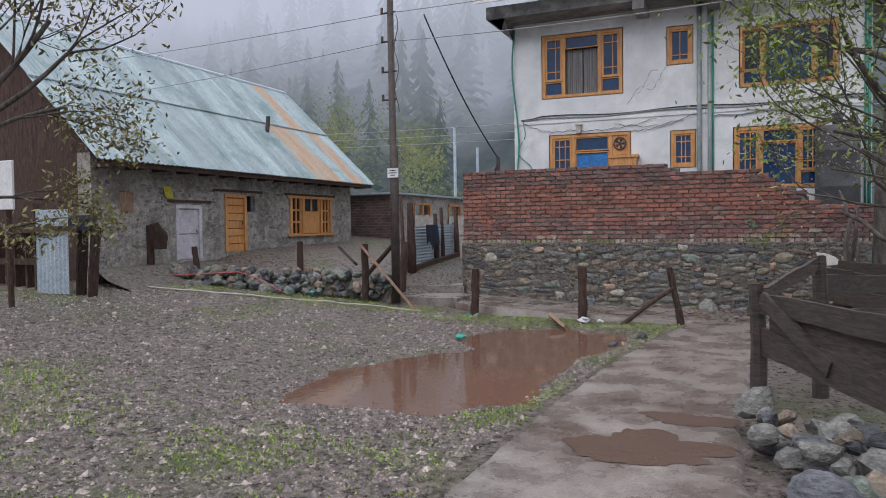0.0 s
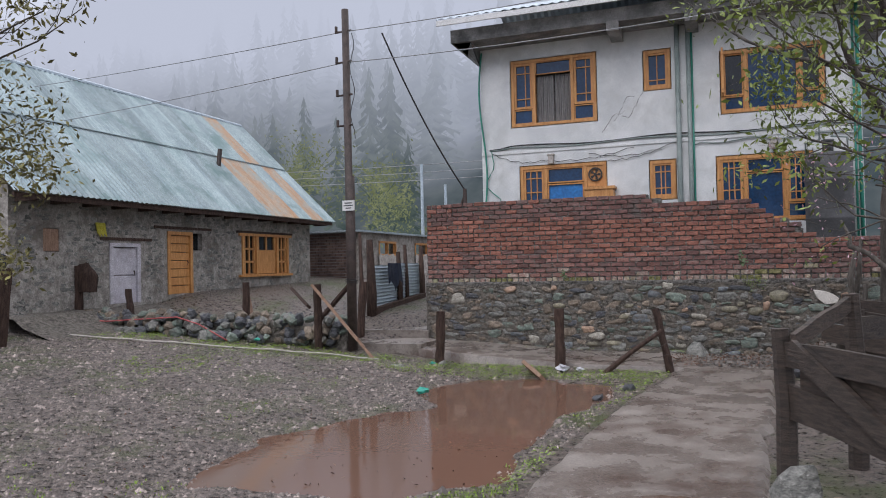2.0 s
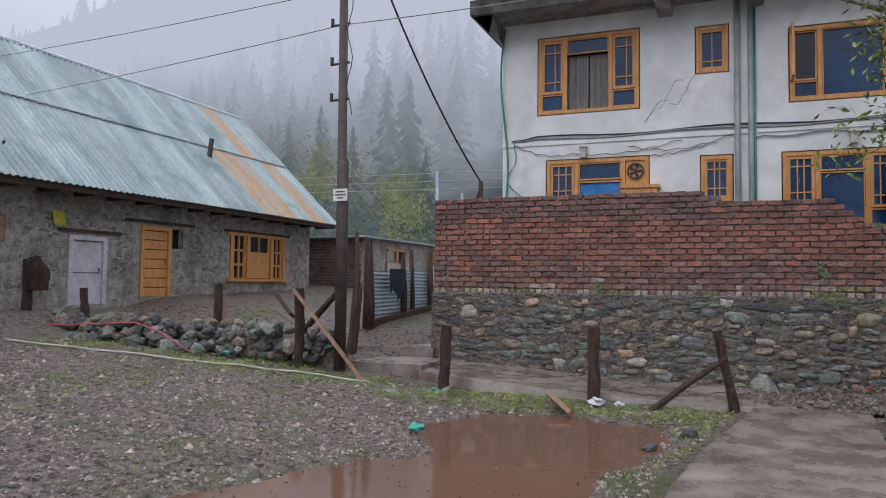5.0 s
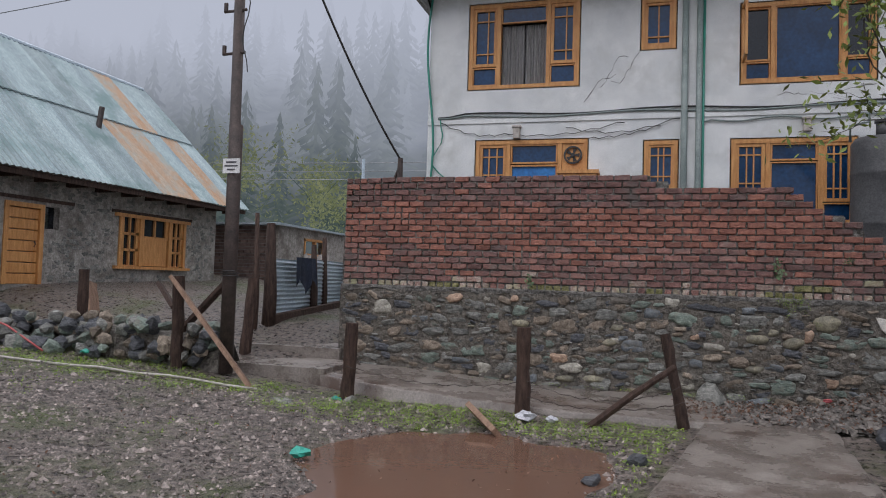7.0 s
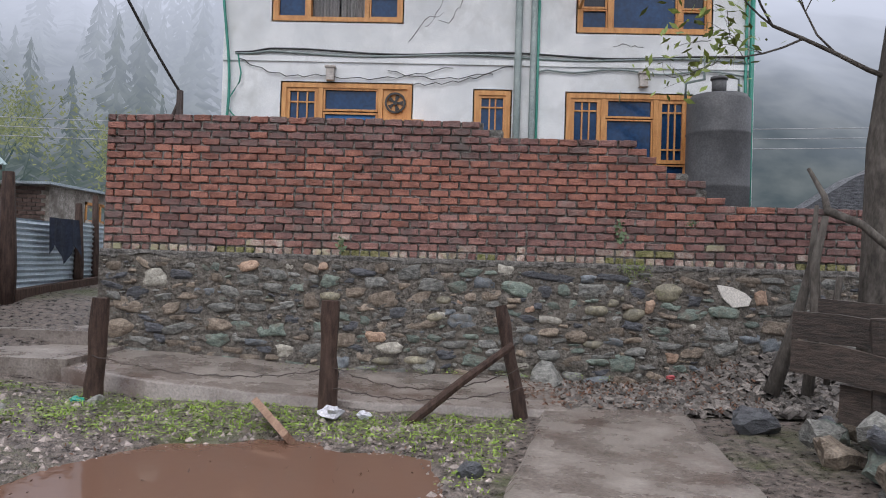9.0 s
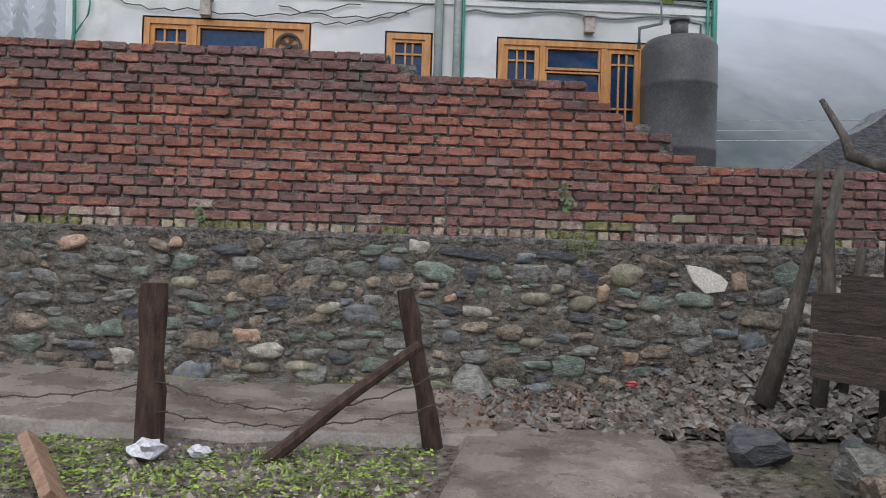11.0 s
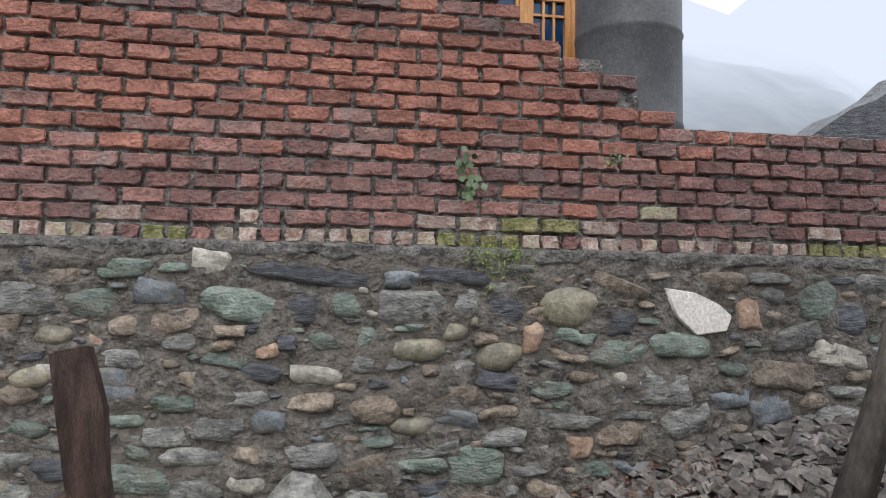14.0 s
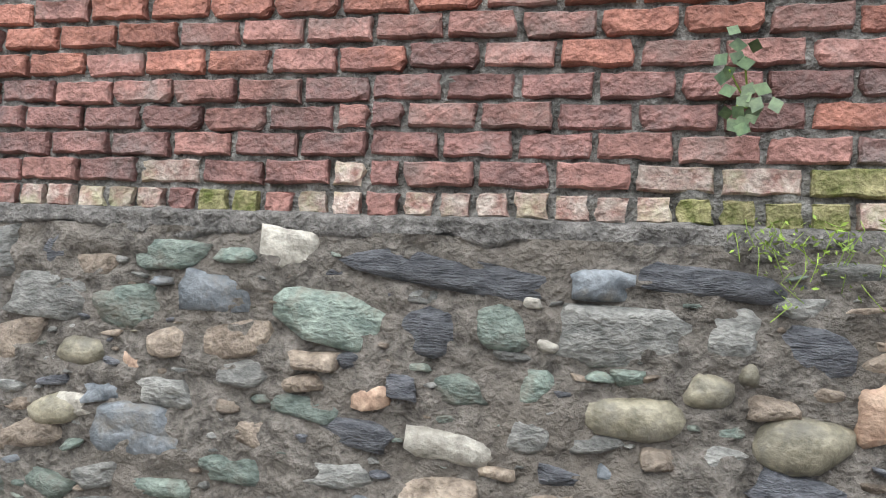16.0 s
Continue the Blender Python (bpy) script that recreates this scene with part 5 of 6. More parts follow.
for y0, y1 in ((30.2, 31.9), (34, 35.6)):
    fr = Mesh()
    for y in (y0, (y0 + y1) / 2 - 0.04, y1 - 0.08):
        fr.span((-12.1, y, 2.25), (-11.97, y + 0.08, 2.85))
    fr.span((-12.1, y0, 2.25), (-11.97, y1, 2.33)).span((-12.1, y0, 2.77), (-11.97, y1, 2.85))
    part("window_frame", fr, M["timber"], shed)
    cl = Mesh()
    for i in range(25):
        y = y0 - 0.1 + (y1 - y0 + 0.3) * i / 24
        cl.v += [(-11.93 + 0.05 * math.sin(i * 1.7), y, 2.3 + 0.05 * math.sin(i * 0.9)), (-11.9 + 0.08 * math.sin(i * 1.3), y, 1.2 + 0.15 * math.sin(i))]
    cl.f = [(2 * i, 2 * i + 2, 2 * i + 3, 2 * i + 1) for i in range(24)]
    solid("hanging_cloth", cl, M["cloth"], "pale cloth hung over the shed wall", "cloth", smooth=True)

screen = thing("tin_fence", "horizontal corrugated tin fence on rough posts", "fence")
for k in range(2):
    a, b = Vector((-6.95 - 0.28 * k, 19.1 + 2.2 * k, 0)), Vector((-7.2 - 0.28 * k, 21.2 + 2.2 * k, 0))
    me = Mesh()
    n = 48
    for i in range(n + 1):
        z = 0.85 + 0.05 * k + 1.0 * i / n
        o = 0.02 * math.sin(i * math.pi / 2)
        me.v += [(a.x + o, a.y, z), (b.x + o, b.y, z)]
    me.f = [(2 * i, 2 * i + 1, 2 * i + 3, 2 * i + 2) for i in range(n)]
    part("tin_sheet", me, M["tin_new"], screen)
for x, y, h, w in ((-6.85, 18.9, 2.15, 0.13), (-7.15, 21.2, 1.9, 0.09), (-7.3, 22.0, 2.1, 0.08), (-7.4, 23.4, 2.1, 0.1), (-6.95, 18.6, 2.3, 0.06)):
    me = Mesh()
    me.tube([(x, y, 0.3), (x + 0.02, y, 1.2), (x - 0.03, y + 0.02, 0.3 + h)], [w, w * 0.9, w * 0.6], 7)
    part("post", me, M["oldwood"], screen, "", True)
me = Mesh()
me.plank((-6.8, 18.95, 0.78), (-7.35, 23.4, 0.95), 0.16, 0.14)
part("bottom_rail", me, M["oldwood"], screen)
nav = Mesh()
for i in range(13):
    nav.v += [(-6.88 + 0.03 * math.sin(i), 19.9 + 0.07 * i, 1.9), (-6.86 + 0.03 * math.sin(i * 1.7), 19.9 + 0.07 * i, 1.35 + 0.15 * math.sin(i * 0.8))]
nav.f = [(2 * i, 2 * i + 2, 2 * i + 3, 2 * i + 1) for i in range(12)]
solid("drying_cloth", nav, M["navy"], "dark navy cloth hung on the tin fence", "cloth", smooth=True)

# ---- utility pole, wires ----
pole = thing("utility_pole", "rusty iron utility pole with a small white sign", "utility pole")
me = Mesh()
me.tube([(-6.05, 16.4, 0.2), (-6.05, 16.4, 3.6), (-6.07, 16.4, 3.62), (-6.09, 16.4, 6.9)], [0.095, 0.095, 0.075, 0.07], 12)
part("pole", me, M["iron"], pole, "", True)
me = Mesh()
me.box((-6.03, 16.29, 3.02), (0.26, 0.012, 0.20))
plate = part("sign_plate", me, M["sign"], pole, "white enamel sign plate")
for k, w in enumerate((0.16, 0.20, 0.12)):
    me = Mesh()
    me.box((-6.03, 16.281, 3.07 - 0.05 * k), (w, 0.004, 0.02))
    part("lettering", me, M["ink"], plate)
for z in (4.6, 5.2, 5.85, 6.46):
    me = Mesh()
    me.tube([(-6.3, 16.38, z), (-5.95, 16.38, z + 0.01)], 0.02, 6).tube([(-6.28, 16.38, z), (-6.28, 16.38, z + 0.12)], 0.03, 8)
    part("insulator", me, M["iron"], pole)
me = Mesh()
me.tube([(-5.92 + 0.05 * math.sin(i * 1.1), 16.33, 6.4 - 0.16 * i) for i in range(14)], 0.008, 5)
me.tube([(-6.05 + 0.12 * math.cos(i * 0.8), 16.4 + 0.12 * math.sin(i * 0.8), 1.5 + 0.004 * i) for i in range(24)], 0.007, 4)
part("loose_wire", me, M["cable"], pole)


def strung(a, b, sag, r, mat, label):
    me = Mesh()
    me.tube([Vector(a).lerp(Vector(b), i / 24) - Vector((0, 0, sag * 4 * (i / 24) * (1 - i / 24))) for i in range(25)], r, 4)
    return solid("wire", me, mat, label, "wire", group="overhead wires")


strung((-6.09, 16.38, 6.46), (14, 14.5, 7.6), 0.5, 0.010, M["wire"], "thin overhead power wire")
strung((-6.09, 16.38, 5.85), (14, 13.5, 6.3), 0.5, 0.010, M["wire"], "thin overhead power wire")
strung((-6.09, 16.38, 6.46), (-30, 18, 7.2), 0.3, 0.010, M["wire"], "thin overhead power wire")
strung((-6.09, 16.38, 5.85), (-30, 18, 5.6), 0.3, 0.010, M["wire"], "thin overhead power wire")
strung((-5.25, 16.3, 6.30), (-4.27, 18.17, 3.40), 0.18, 0.018, M["cable"], "black service cable sagging to the house")
for k in range(3):
    strung((-45, 48, 8.2 + 0.5 * k), (25, 46, 8.0 + 0.5 * k), 0.8, 0.02, M["wire"], "far overhead power wire")
for x, y, h in ((-14.0, 40, 7.3), (-13.2, 41.5, 6.3)):
    me = Mesh()
    me.tube([(x, y, 0.8), (x, y, h)], [0.10, 0.08], 8)
    solid("street_pole", me, M["tin_new"], "pale grey metal pole behind the shed", "pole", group="far poles")
me = Mesh()
me.tube([(-4.27, 18.17, 3.0), (-4.27, 18.17, 3.42)], [0.05, 0.04], 8).tube([(-4.27, 18.17, 3.3), (-4.36, 18.17, 3.08)], 0.025, 6)
solid("cable_post", me, M["iron"], "short dark cable post on the brick wall", "post")

# ---- posts along the ledge, leaning planks and barbed wire ----
def rough_post(x, y, z, h, r, lean=(0, 0), group="fence posts", label="dark weathered wooden fence post"):
    rg = random.Random(int(x * 100 + y * 7))
    me = Mesh()
    n = 7
    me.tube([(x + lean[0] * i / n + rg.uniform(-0.008, 0.008), y + lean[1] * i / n, z - 0.15 + (h + 0.15) * i / n) for i in range(n + 1)], [r * rg.uniform(0.88, 1.08) for _ in range(n + 1)], 9)
    return solid("fence_post", me, M["oldwood"], label, "post", group=group, smooth=False)


rough_post(-4.17, 16.18, 0.0, 0.98, 0.085, (0.05, 0))
rough_post(-1.93, 16.14, -0.02, 1.05, 0.085, (0.0, 0))
rough_post(-0.1, 16.25, 0.0, 1.02, 0.065, (-0.24, 0.12))
rough_post(-6.68, 16.2, 0.25, 1.25, 0.085, (-0.02, 0))
rough_post(-8.6, 16.55, 0.6, 0.95, 0.075)
rough_post(-11.2, 16.1, 0.7, 0.75, 0.075, (-0.12, 0))
rough_post(-12.45, 15.85, 0.7, 1.28, 0.09)
rough_post(-6.5, 17.6, 0.3, 1.2, 0.09, (0.05, 0.1))


def lean_plank(a, b, w, t, mat, label):
    me = Mesh()
    me.plank(a, b, w, t, (0.2, -1, 0.3), random.Random(int(a[0] * 50)))
    return solid("loose_plank", me, mat, label, "plank")


lean_plank((-6.75, 16.1, 1.48), (-5.35, 15.9, 0.1), 0.13, 0.05, M["rawwood"], "split raw plank leaning on a fence post")
lean_plank((-6.2, 16.75, 1.55), (-7.2, 16.7, 0.5), 0.14, 0.05, M["oldwood"], "dark plank leaning by the pole")
lean_plank((-7.5, 17.2, 1.0), (-8.4, 18.0, 1.35), 0.12, 0.06, M["oldwood"], "fallen grey pole on the stone wall")
lean_plank((-8.95, 17.2, 0.75), (-9.15, 17.3, 1.35), 0.28, 0.04, M["rawwood"], "short raw board propped against a post")
lean_plank((-2.45, 15.75, 0.12), (-2.0, 15.1, -0.02), 0.16, 0.06, M["rawwood"], "short plank lying in the puddle's edge")
me = Mesh()
me.tube([(-1.15, 15.85, -0.02), (-0.7, 15.95, 0.35), (-0.24, 16.1, 0.68)], [0.045, 0.04, 0.035], 8)
solid("brace_pole", me, M["oldwood"], "slanting pole bracing a fence post", "pole")
rng = random.Random(2)
for a, b, sag in (((-4.15, 16.1, 0.45), (-1.93, 16.08, 0.4), 0.12), ((-1.93, 16.08, 0.45), (-0.1, 16.12, 0.5), 0.22), ((-1.93, 16.08, 0.25), (-0.1, 16.12, 0.3), 0.12)):
    me = Mesh()
    pts = [Vector(a).lerp(Vector(b), i / 30) - Vector((0, 0, sag * 4 * (i / 30) * (1 - i / 30) + 0.01 * math.sin(i * 1.9))) for i in range(31)]
    me.tube(pts, 0.005, 4)
    for p in pts[2:-2:2]:
        me.tube([p - Vector((0.012, 0.012, 0.015)), p + Vector((0.012, -0.012, 0.015))], 0.003, 3)
    solid("barbed_wire", me, M["iron"], "rusty slack barbed wire between the posts", "wire", group="barbed wires")

sack = Mesh()
for k in range(9):
    for i in range(16):
        t = 2 * math.pi * i / 16
        z = 2.02 - 0.62 * k / 8
        r = 0.36 * min(1, 0.35 + k * 0.25) * (1 + 0.14 * noise.noise(Vector((math.cos(t), math.sin(t), k * 0.4))))
        sack.v.append((-12.35 + r * math.cos(t), 15.9 + 0.35 * r * math.sin(t), z + 0.06 * noise.noise(Vector((math.cos(t) * 2, k, 4)))))
sack.f = [(k * 16 + i, (k + 1) * 16 + i, (k + 1) * 16 + (i + 1) % 16, k * 16 + (i + 1) % 16) for k in range(8) for i in range(16)] + [tuple(range(16))]
solid("draped_sack", sack, M["oldwood"], "dark brown sacking draped over a short post", "sack", smooth=True)
# ---- low dry-stone wall before the cottage ----
low_wall = thing("dry_stone_wall", "low dry-stone wall of grey boulders and cobbles", "wall")
rng = random.Random(17)
forms = [blob(rng, 1, rng.uniform(0.7, 1), rng.uniform(0.55, 0.85), 1, 0.12) for _ in range(10)]
form_data = [[f.data("stone", STONE[s], False) for s in (0, 1, 3, 2)] for f in forms]
count = 0
for k in range(300):
    t = rng.random()
    x, y = -6.3 - 8.0 * t, 16.45 - 0.75 * t
    base = 0.28 + 0.36 * t
    u = rng.random()
    r = rng.uniform(0.10, 0.20)
    if k < 14:
        r, u = rng.uniform(0.2, 0.28), 0.05
        x = -8.2 - rng.random() * 3
        t = (-6.3 - x) / 8
        y, base = 16.3 - 0.75 * t, 0.3 + 0.34 * t
    ob = new("stone", rng.choice(rng.choice(form_data)))
    ob.parent = low_wall
    ob.matrix_basis = Matrix.LocRotScale((x, y - 0.12 + rng.uniform(-0.10, 0.10) + 0.16 * u, base + 0.02 + u * 0.52 * (1 - 0.25 * t)), Euler((rng.uniform(0, 6), rng.uniform(-0.3, 0.3), rng.uniform(0, 6))), (r, r, r))
fillm = Mesh()
for i in range(40):
    t = i / 39
    x, y, b = -6.2 - 8.2 * t, 16.45 - 0.75 * t, 0.22 + 0.36 * t
    fillm.v += [(x, y - 0.02, b - 0.1), (x, y + 0.05, b + 0.40), (x, y + 0.3, b + 0.44), (x, y + 0.6, b)]
fillm.f = [(i * 4 + k, (i + 1) * 4 + k, (i + 1) * 4 + k + 1, i * 4 + k + 1) for i in range(39) for k in range(3)]
part("core", fillm, M["mud_mortar"], low_wall)

tin = thing("tin_gate_sheet", "upright grey corrugated tin sheet tied to rails", "tin sheet")
me = Mesh()
n = 64
for i in range(n + 1):
    x = -12.25 + 0.9 * i / n
    o = 0.022 * math.sin(i * math.pi / 4)
    me.v += [(x, 12.6 + o, 0.62), (x + 0.02, 12.6 + o, 2.30)]
me.f = [(2 * i, 2 * i + 2, 2 * i + 3, 2 * i + 1) for i in range(n)]
part("sheet", me, M["tin_new"], tin)
me = Mesh()
me.plank((-14.4, 12.5, 1.90), (-11.0, 12.52, 1.92), 0.10, 0.08)
part("rail", me, M["oldwood"], tin)
left_fence = thing("plank_fence", "dark broken plank fence beside the cottage", "fence")
rng = random.Random(6)
for k in range(14):
    me = Mesh()
    x = -14.8 + k * 0.29
    if -12.3 < x < -11.4:
        continue
    me.plank((x, 12.85, 0.5), (x + rng.uniform(-0.15, 0.15), 12.9, rng.uniform(1.5, 2.5)), rng.uniform(0.12, 0.24), 0.04, (0, -1, 0), rng)
    part("board", me, M["oldwood"], left_fence)
for z in (1.25, 1.9):
    me = Mesh()
    me.plank((-14.9, 12.78, z), (-12.2, 12.78, z), 0.13, 0.06)
    part("rail", me, M["oldwood"], left_fence)
me = Mesh()
me.box((-11.15, 12.75, 2.02), (0.45, 0.3, 0.32), chamfer=0.03)
solid("blue_tub", me, M["navy"], "dark blue plastic tub on the fence rail", "tub")
me = Mesh()
me.box((-10.95, 11.0, 2.68), (0.5, 0.04, 0.85), chamfer=0.01)
board_thing = thing("notice_board", "white notice board on a dark wooden post", "notice board")
part("board", me, M["sign"], board_thing)
me = Mesh()
me.tube([(-10.95, 11.08, 0.4), (-10.95, 11.08, 3.0)], 0.05, 8)
part("post", me, M["oldwood"], board_thing)

# ---- plank fence by the path ----
M["greywood"] = material("weathered_grey_timber", (0.026, 0.019, 0.016), (0.105, 0.076, 0.060), 6, 0.55, 0.9, 60, stretch=(1, 1, 7), spread=0.3)
fence = thing("board_fence", "dark weathered plank fence with split boards", "fence")
rng = random.Random(9)
fposts = [(1.08, 10.25, 0.05, 1.20), (1.7, 10.9, 0.1, 1.4), (2.3, 7.4, 0.2, 1.2), (2.45, 15.0, 0.1, 1.0), (3.1, 13.8, 0.1, 1.1)]
for x, y, z, h in fposts:
    me = Mesh()
    me.tube([(x, y, z - 0.2), (x + 0.01, y, z + h * 0.5), (x - 0.02, y + 0.01, z + h)], [0.085, 0.08, 0.07], 8)
    part("post", me, M["greywood"], fence)
for a, b, w in (((1.10, 10.2, 1.05), (2.45, 7.3, 1.10), 0.20), ((1.12, 10.2, 0.68), (2.5, 7.3, 0.52), 0.28), ((1.15, 10.15, 1.16), (1.72, 10.95, 1.45), 0.13), ((1.2, 10.1, 0.90), (2.45, 7.5, 0.82), 0.24), ((1.12, 10.05, 1.12), (1.62, 9.1, 0.62), 0.15),
                ((2.1, 15.7, 1.0), (3.3, 13.6, 0.88), 0.22), ((2.05, 15.6, 0.74), (3.2, 13.4, 0.62), 0.26), ((2.3, 15.3, 0.40), (3.4, 13.2, 0.32), 0.30), ((2.4, 15.9, 1.12), (3.7, 14.2, 1.05), 0.18), ((1.7, 10.9, 1.2), (2.9, 12.6, 1.1), 0.2), ((1.7, 10.9, 0.8), (2.9, 12.6, 0.7), 0.24)):
    me = Mesh()
    me.plank(a, b, w, 0.045, (0, 0, 1), rng)
    part("board", me, M["greywood"], fence)
rng = random.Random(13)
rock_forms = [blob(rng, 1, rng.uniform(0.7, 1), rng.uniform(0.5, 0.8), 2, 0.35) for _ in range(9)]
rock_data = [[f.data("rock", STONE[s]) for s in (0, 1, 3, 4, 2)] for f in rock_forms]


def rock(x, y, z, r, tone=None):
    ob = new("rock", rng.choice(rock_data)[rng.choice((0, 0, 1, 2, 4)) if tone is None else tone])
    ob.matrix_basis = Matrix.LocRotScale((x, y, z + r * 0.3), Euler((rng.uniform(-0.5, 0.5), rng.uniform(-0.5, 0.5), rng.uniform(0, 6))), (r, r, r))
    tagged(ob, "rough grey rock from the pile by the fence", "rock", "rock pile")


for _ in range(46):
    y = rng.uniform(6.2, 9.2)
    rock(1.0 + rng.uniform(0, 0.75) + 0.10 * (9.2 - y), y, ground_z(1, y) + rng.uniform(0.0, 0.22), rng.uniform(0.09, 0.22))
for _ in range(46):
    y = rng.uniform(13.3, 16.0)
    rock(1.85 + rng.uniform(0, 0.9) + 0.08 * (16 - y), y, rng.uniform(0.0, 0.30), rng.uniform(0.09, 0.24))
rock(0.25, 17.84, 0.06, 0.25, 0)
rock(-0.6, 14.4, -0.04, 0.12, 4)
rock(-0.95, 13.7, -0.05, 0.10, 4)
rock(-4.05, 16.0, -0.02, 0.12, 0)
slab_m = blob(random.Random(3), 0.36, 0.2, 0.07, 2, 0.1)
solid("flat_stone", moved(slab_m, Matrix.Translation((-4.75, 15.5, 0.03))), STONE[0], "flat grey stone slab lying in the grass", "stone")

# shale heap at the wall's foot
rng = random.Random(14)
heap = Mesh()
for _ in range(2600):
    x = rng.uniform(0.3, 4.2)
    y = rng.uniform(16.5, 18.0)
    top = 0.45 * smooth(1.2, 3.2, x) * smooth(16.3, 17.9, y)
    if x < 1.4 and rng.random() < 0.5:
        continue
    s = rng.uniform(0.02, 0.06)
    m = Matrix.LocRotScale((x, y, top + rng.uniform(0, 0.04) + 0.03), Euler((rng.uniform(-0.7, 0.7), rng.uniform(-0.7, 0.7), rng.uniform(0, 6))), (s * 1.4, s, s * 0.35))
    heap.add([m @ Vector(p) for p in ((-1, -0.6, -1), (1, -0.8, -1), (0.7, 0.9, -1), (-0.8, 0.7, -1), (-0.7, -0.5, 1), (0.8, -0.5, 1), (0.5, 0.7, 1), (-0.6, 0.5, 1))],
             [(4, 5, 6, 7), (0, 1, 5, 4), (1, 2, 6, 5), (2, 3, 7, 6), (3, 0, 4, 7)])
solid("shale_heap", heap, material("broken_shale", (0.06, 0.053, 0.047), (0.21, 0.185, 0.165), 12, 0.6, 0.6, 50, spread=0.5), "heap of broken grey shale at the wall", "rubble heap", "stuff")
mound = Mesh()
for j in range(13):
    for i in range(25):
        x, y = 0.6 + 3.8 * i / 24, 16.5 + 1.6 * j / 12
        mound.v.append((x, y, 0.02 + 0.45 * smooth(1.2, 3.2, x) * smooth(16.3, 17.9, y)))
mound.f = [(j * 25 + i, j * 25 + i + 1, (j + 1) * 25 + i + 1, (j + 1) * 25 + i) for j in range(12) for i in range(24)]
solid("ground_mound", mound, M["mud_mortar"], "earth mound under the shale", "earth bank", "structure", smooth=True)

# ---- trees by the path ----
walnut = thing("bare_tree", "dark tree trunk with bare spring twigs", "tree")
wood, tips = Mesh(), []
wood.tube([(3.15, 16.2, -0.2), (3.10, 16.2, 1.2), (3.12, 16.2, 2.6), (3.25, 16.15, 3.8), (3.35, 16.1, 5.0)], [0.26, 0.19, 0.17, 0.16, 0.14], 12)
rng = random.Random(19)
for p, d, l, r in (((3.25, 16.15, 3.7), (-0.6, -0.3, 0.7), 1.7, 0.07), ((3.20, 16.2, 3.2), (-0.9, -0.1, 0.25), 1.3, 0.03), ((3.35, 16.1, 5.0), (-0.7, -0.8, 0.5), 2.0, 0.09), ((3.35, 16.1, 5.0), (0.5, 0.2, 0.8), 2.2, 0.11), ((3.30, 16.1, 4.4), (-0.7, 0.2, 0.5), 2.1, 0.06)):
    limb(wood, tips, rng, p, d, l, r, 3)
part("trunk", wood, M["bark"], walnut, "", True)
crown = Mesh()
for p, k in tips:
    if k <= 1:
        leafy(crown, rng, p, 0.28, 5, 0.055)
part("crown", crown, M["leaf"], walnut)
me = Mesh()
me.tube([(2.50, 16.3, 0.3), (2.56, 16.3, 1.0), (2.54, 16.3, 1.5), (2.62, 16.28, 1.95)], [0.055, 0.05, 0.045, 0.03], 7).tube([(2.42, 16.2, 2.38), (2.52, 16.1, 2.12), (2.50, 16.0, 1.98), (2.72, 15.85, 1.86), (2.95, 15.7, 1.60), (3.4, 15.4, 1.32)], [0.018, 0.028, 0.042, 0.036, 0.04, 0.03], 7).tube([(2.67, 16.3, 0.4), (2.72, 16.2, 1.4)], 0.03, 6)
me.tube([(2.42, 16.9, 0.2), (2.62, 16.85, 0.9), (2.74, 16.8, 1.5), (2.78, 16.8, 2.1)], [0.085, 0.06, 0.04, 0.02], 7)
solid("dead_branch", me, M["bark"], "dead split branches leaning by the fence", "branch", smooth=True)

peach = thing("blossom_tree", "flowering fruit tree with young green leaves", "tree")
wood, tips = Mesh(), []
rng = random.Random(23)
wood.tube([(3.3, 9.2, 0.1), (3.25, 9.2, 1.6), (3.1, 9.2, 2.6)], [0.12, 0.10, 0.08], 9)
for p, d, l, r in (((3.2, 9.2, 1.9), (-0.9, 0.1, 0.12), 1.5, 0.035), ((3.2, 9.2, 2.1), (-0.85, 0.3, 0.3), 1.4, 0.035), ((3.1, 9.2, 2.6), (-0.5, 0.1, 0.8), 1.4, 0.05), ((3.1, 9.2, 2.6), (-0.7, 0.2, 0.6), 1.5, 0.045), ((3.1, 9.2, 2.5), (0.4, 0.3, 0.9), 1.5, 0.05), ((3.15, 9.2, 2.4), (-0.25, -0.2, 0.9), 1.5, 0.05), ((3.15, 9.2, 2.3), (-0.6, -0.3, 0.45), 1.2, 0.035), ((3.2, 9.2, 1.7), (-0.9, 0.2, 0.02), 1.4, 0.03), ((3.2, 9.2, 2.3), (-0.95, 0.05, 0.22), 1.6, 0.03), ((3.1, 9.2, 2.7), (-0.7, 0.1, 0.75), 1.5, 0.04)):
    limb(wood, tips, rng, p, d, l, r, 3, 0.45)
part("trunk", wood, M["bark"], peach, "", True)
crown, flowers = Mesh(), Mesh()
for p, k in tips:
    if k <= 1:
        if p.z > 2.5:
            leafy(crown, rng, p, 0.22, 8, 0.032)
        else:
            leafy(crown, rng, p, 0.16, 3, 0.035)
            leafy(flowers, rng, p, 0.14, 5, 0.014)
part("crown", crown, M["leaf"], peach, "fresh green leaves")
part("blossom", flowers, M["blossom"], peach, "pale pink blossom")

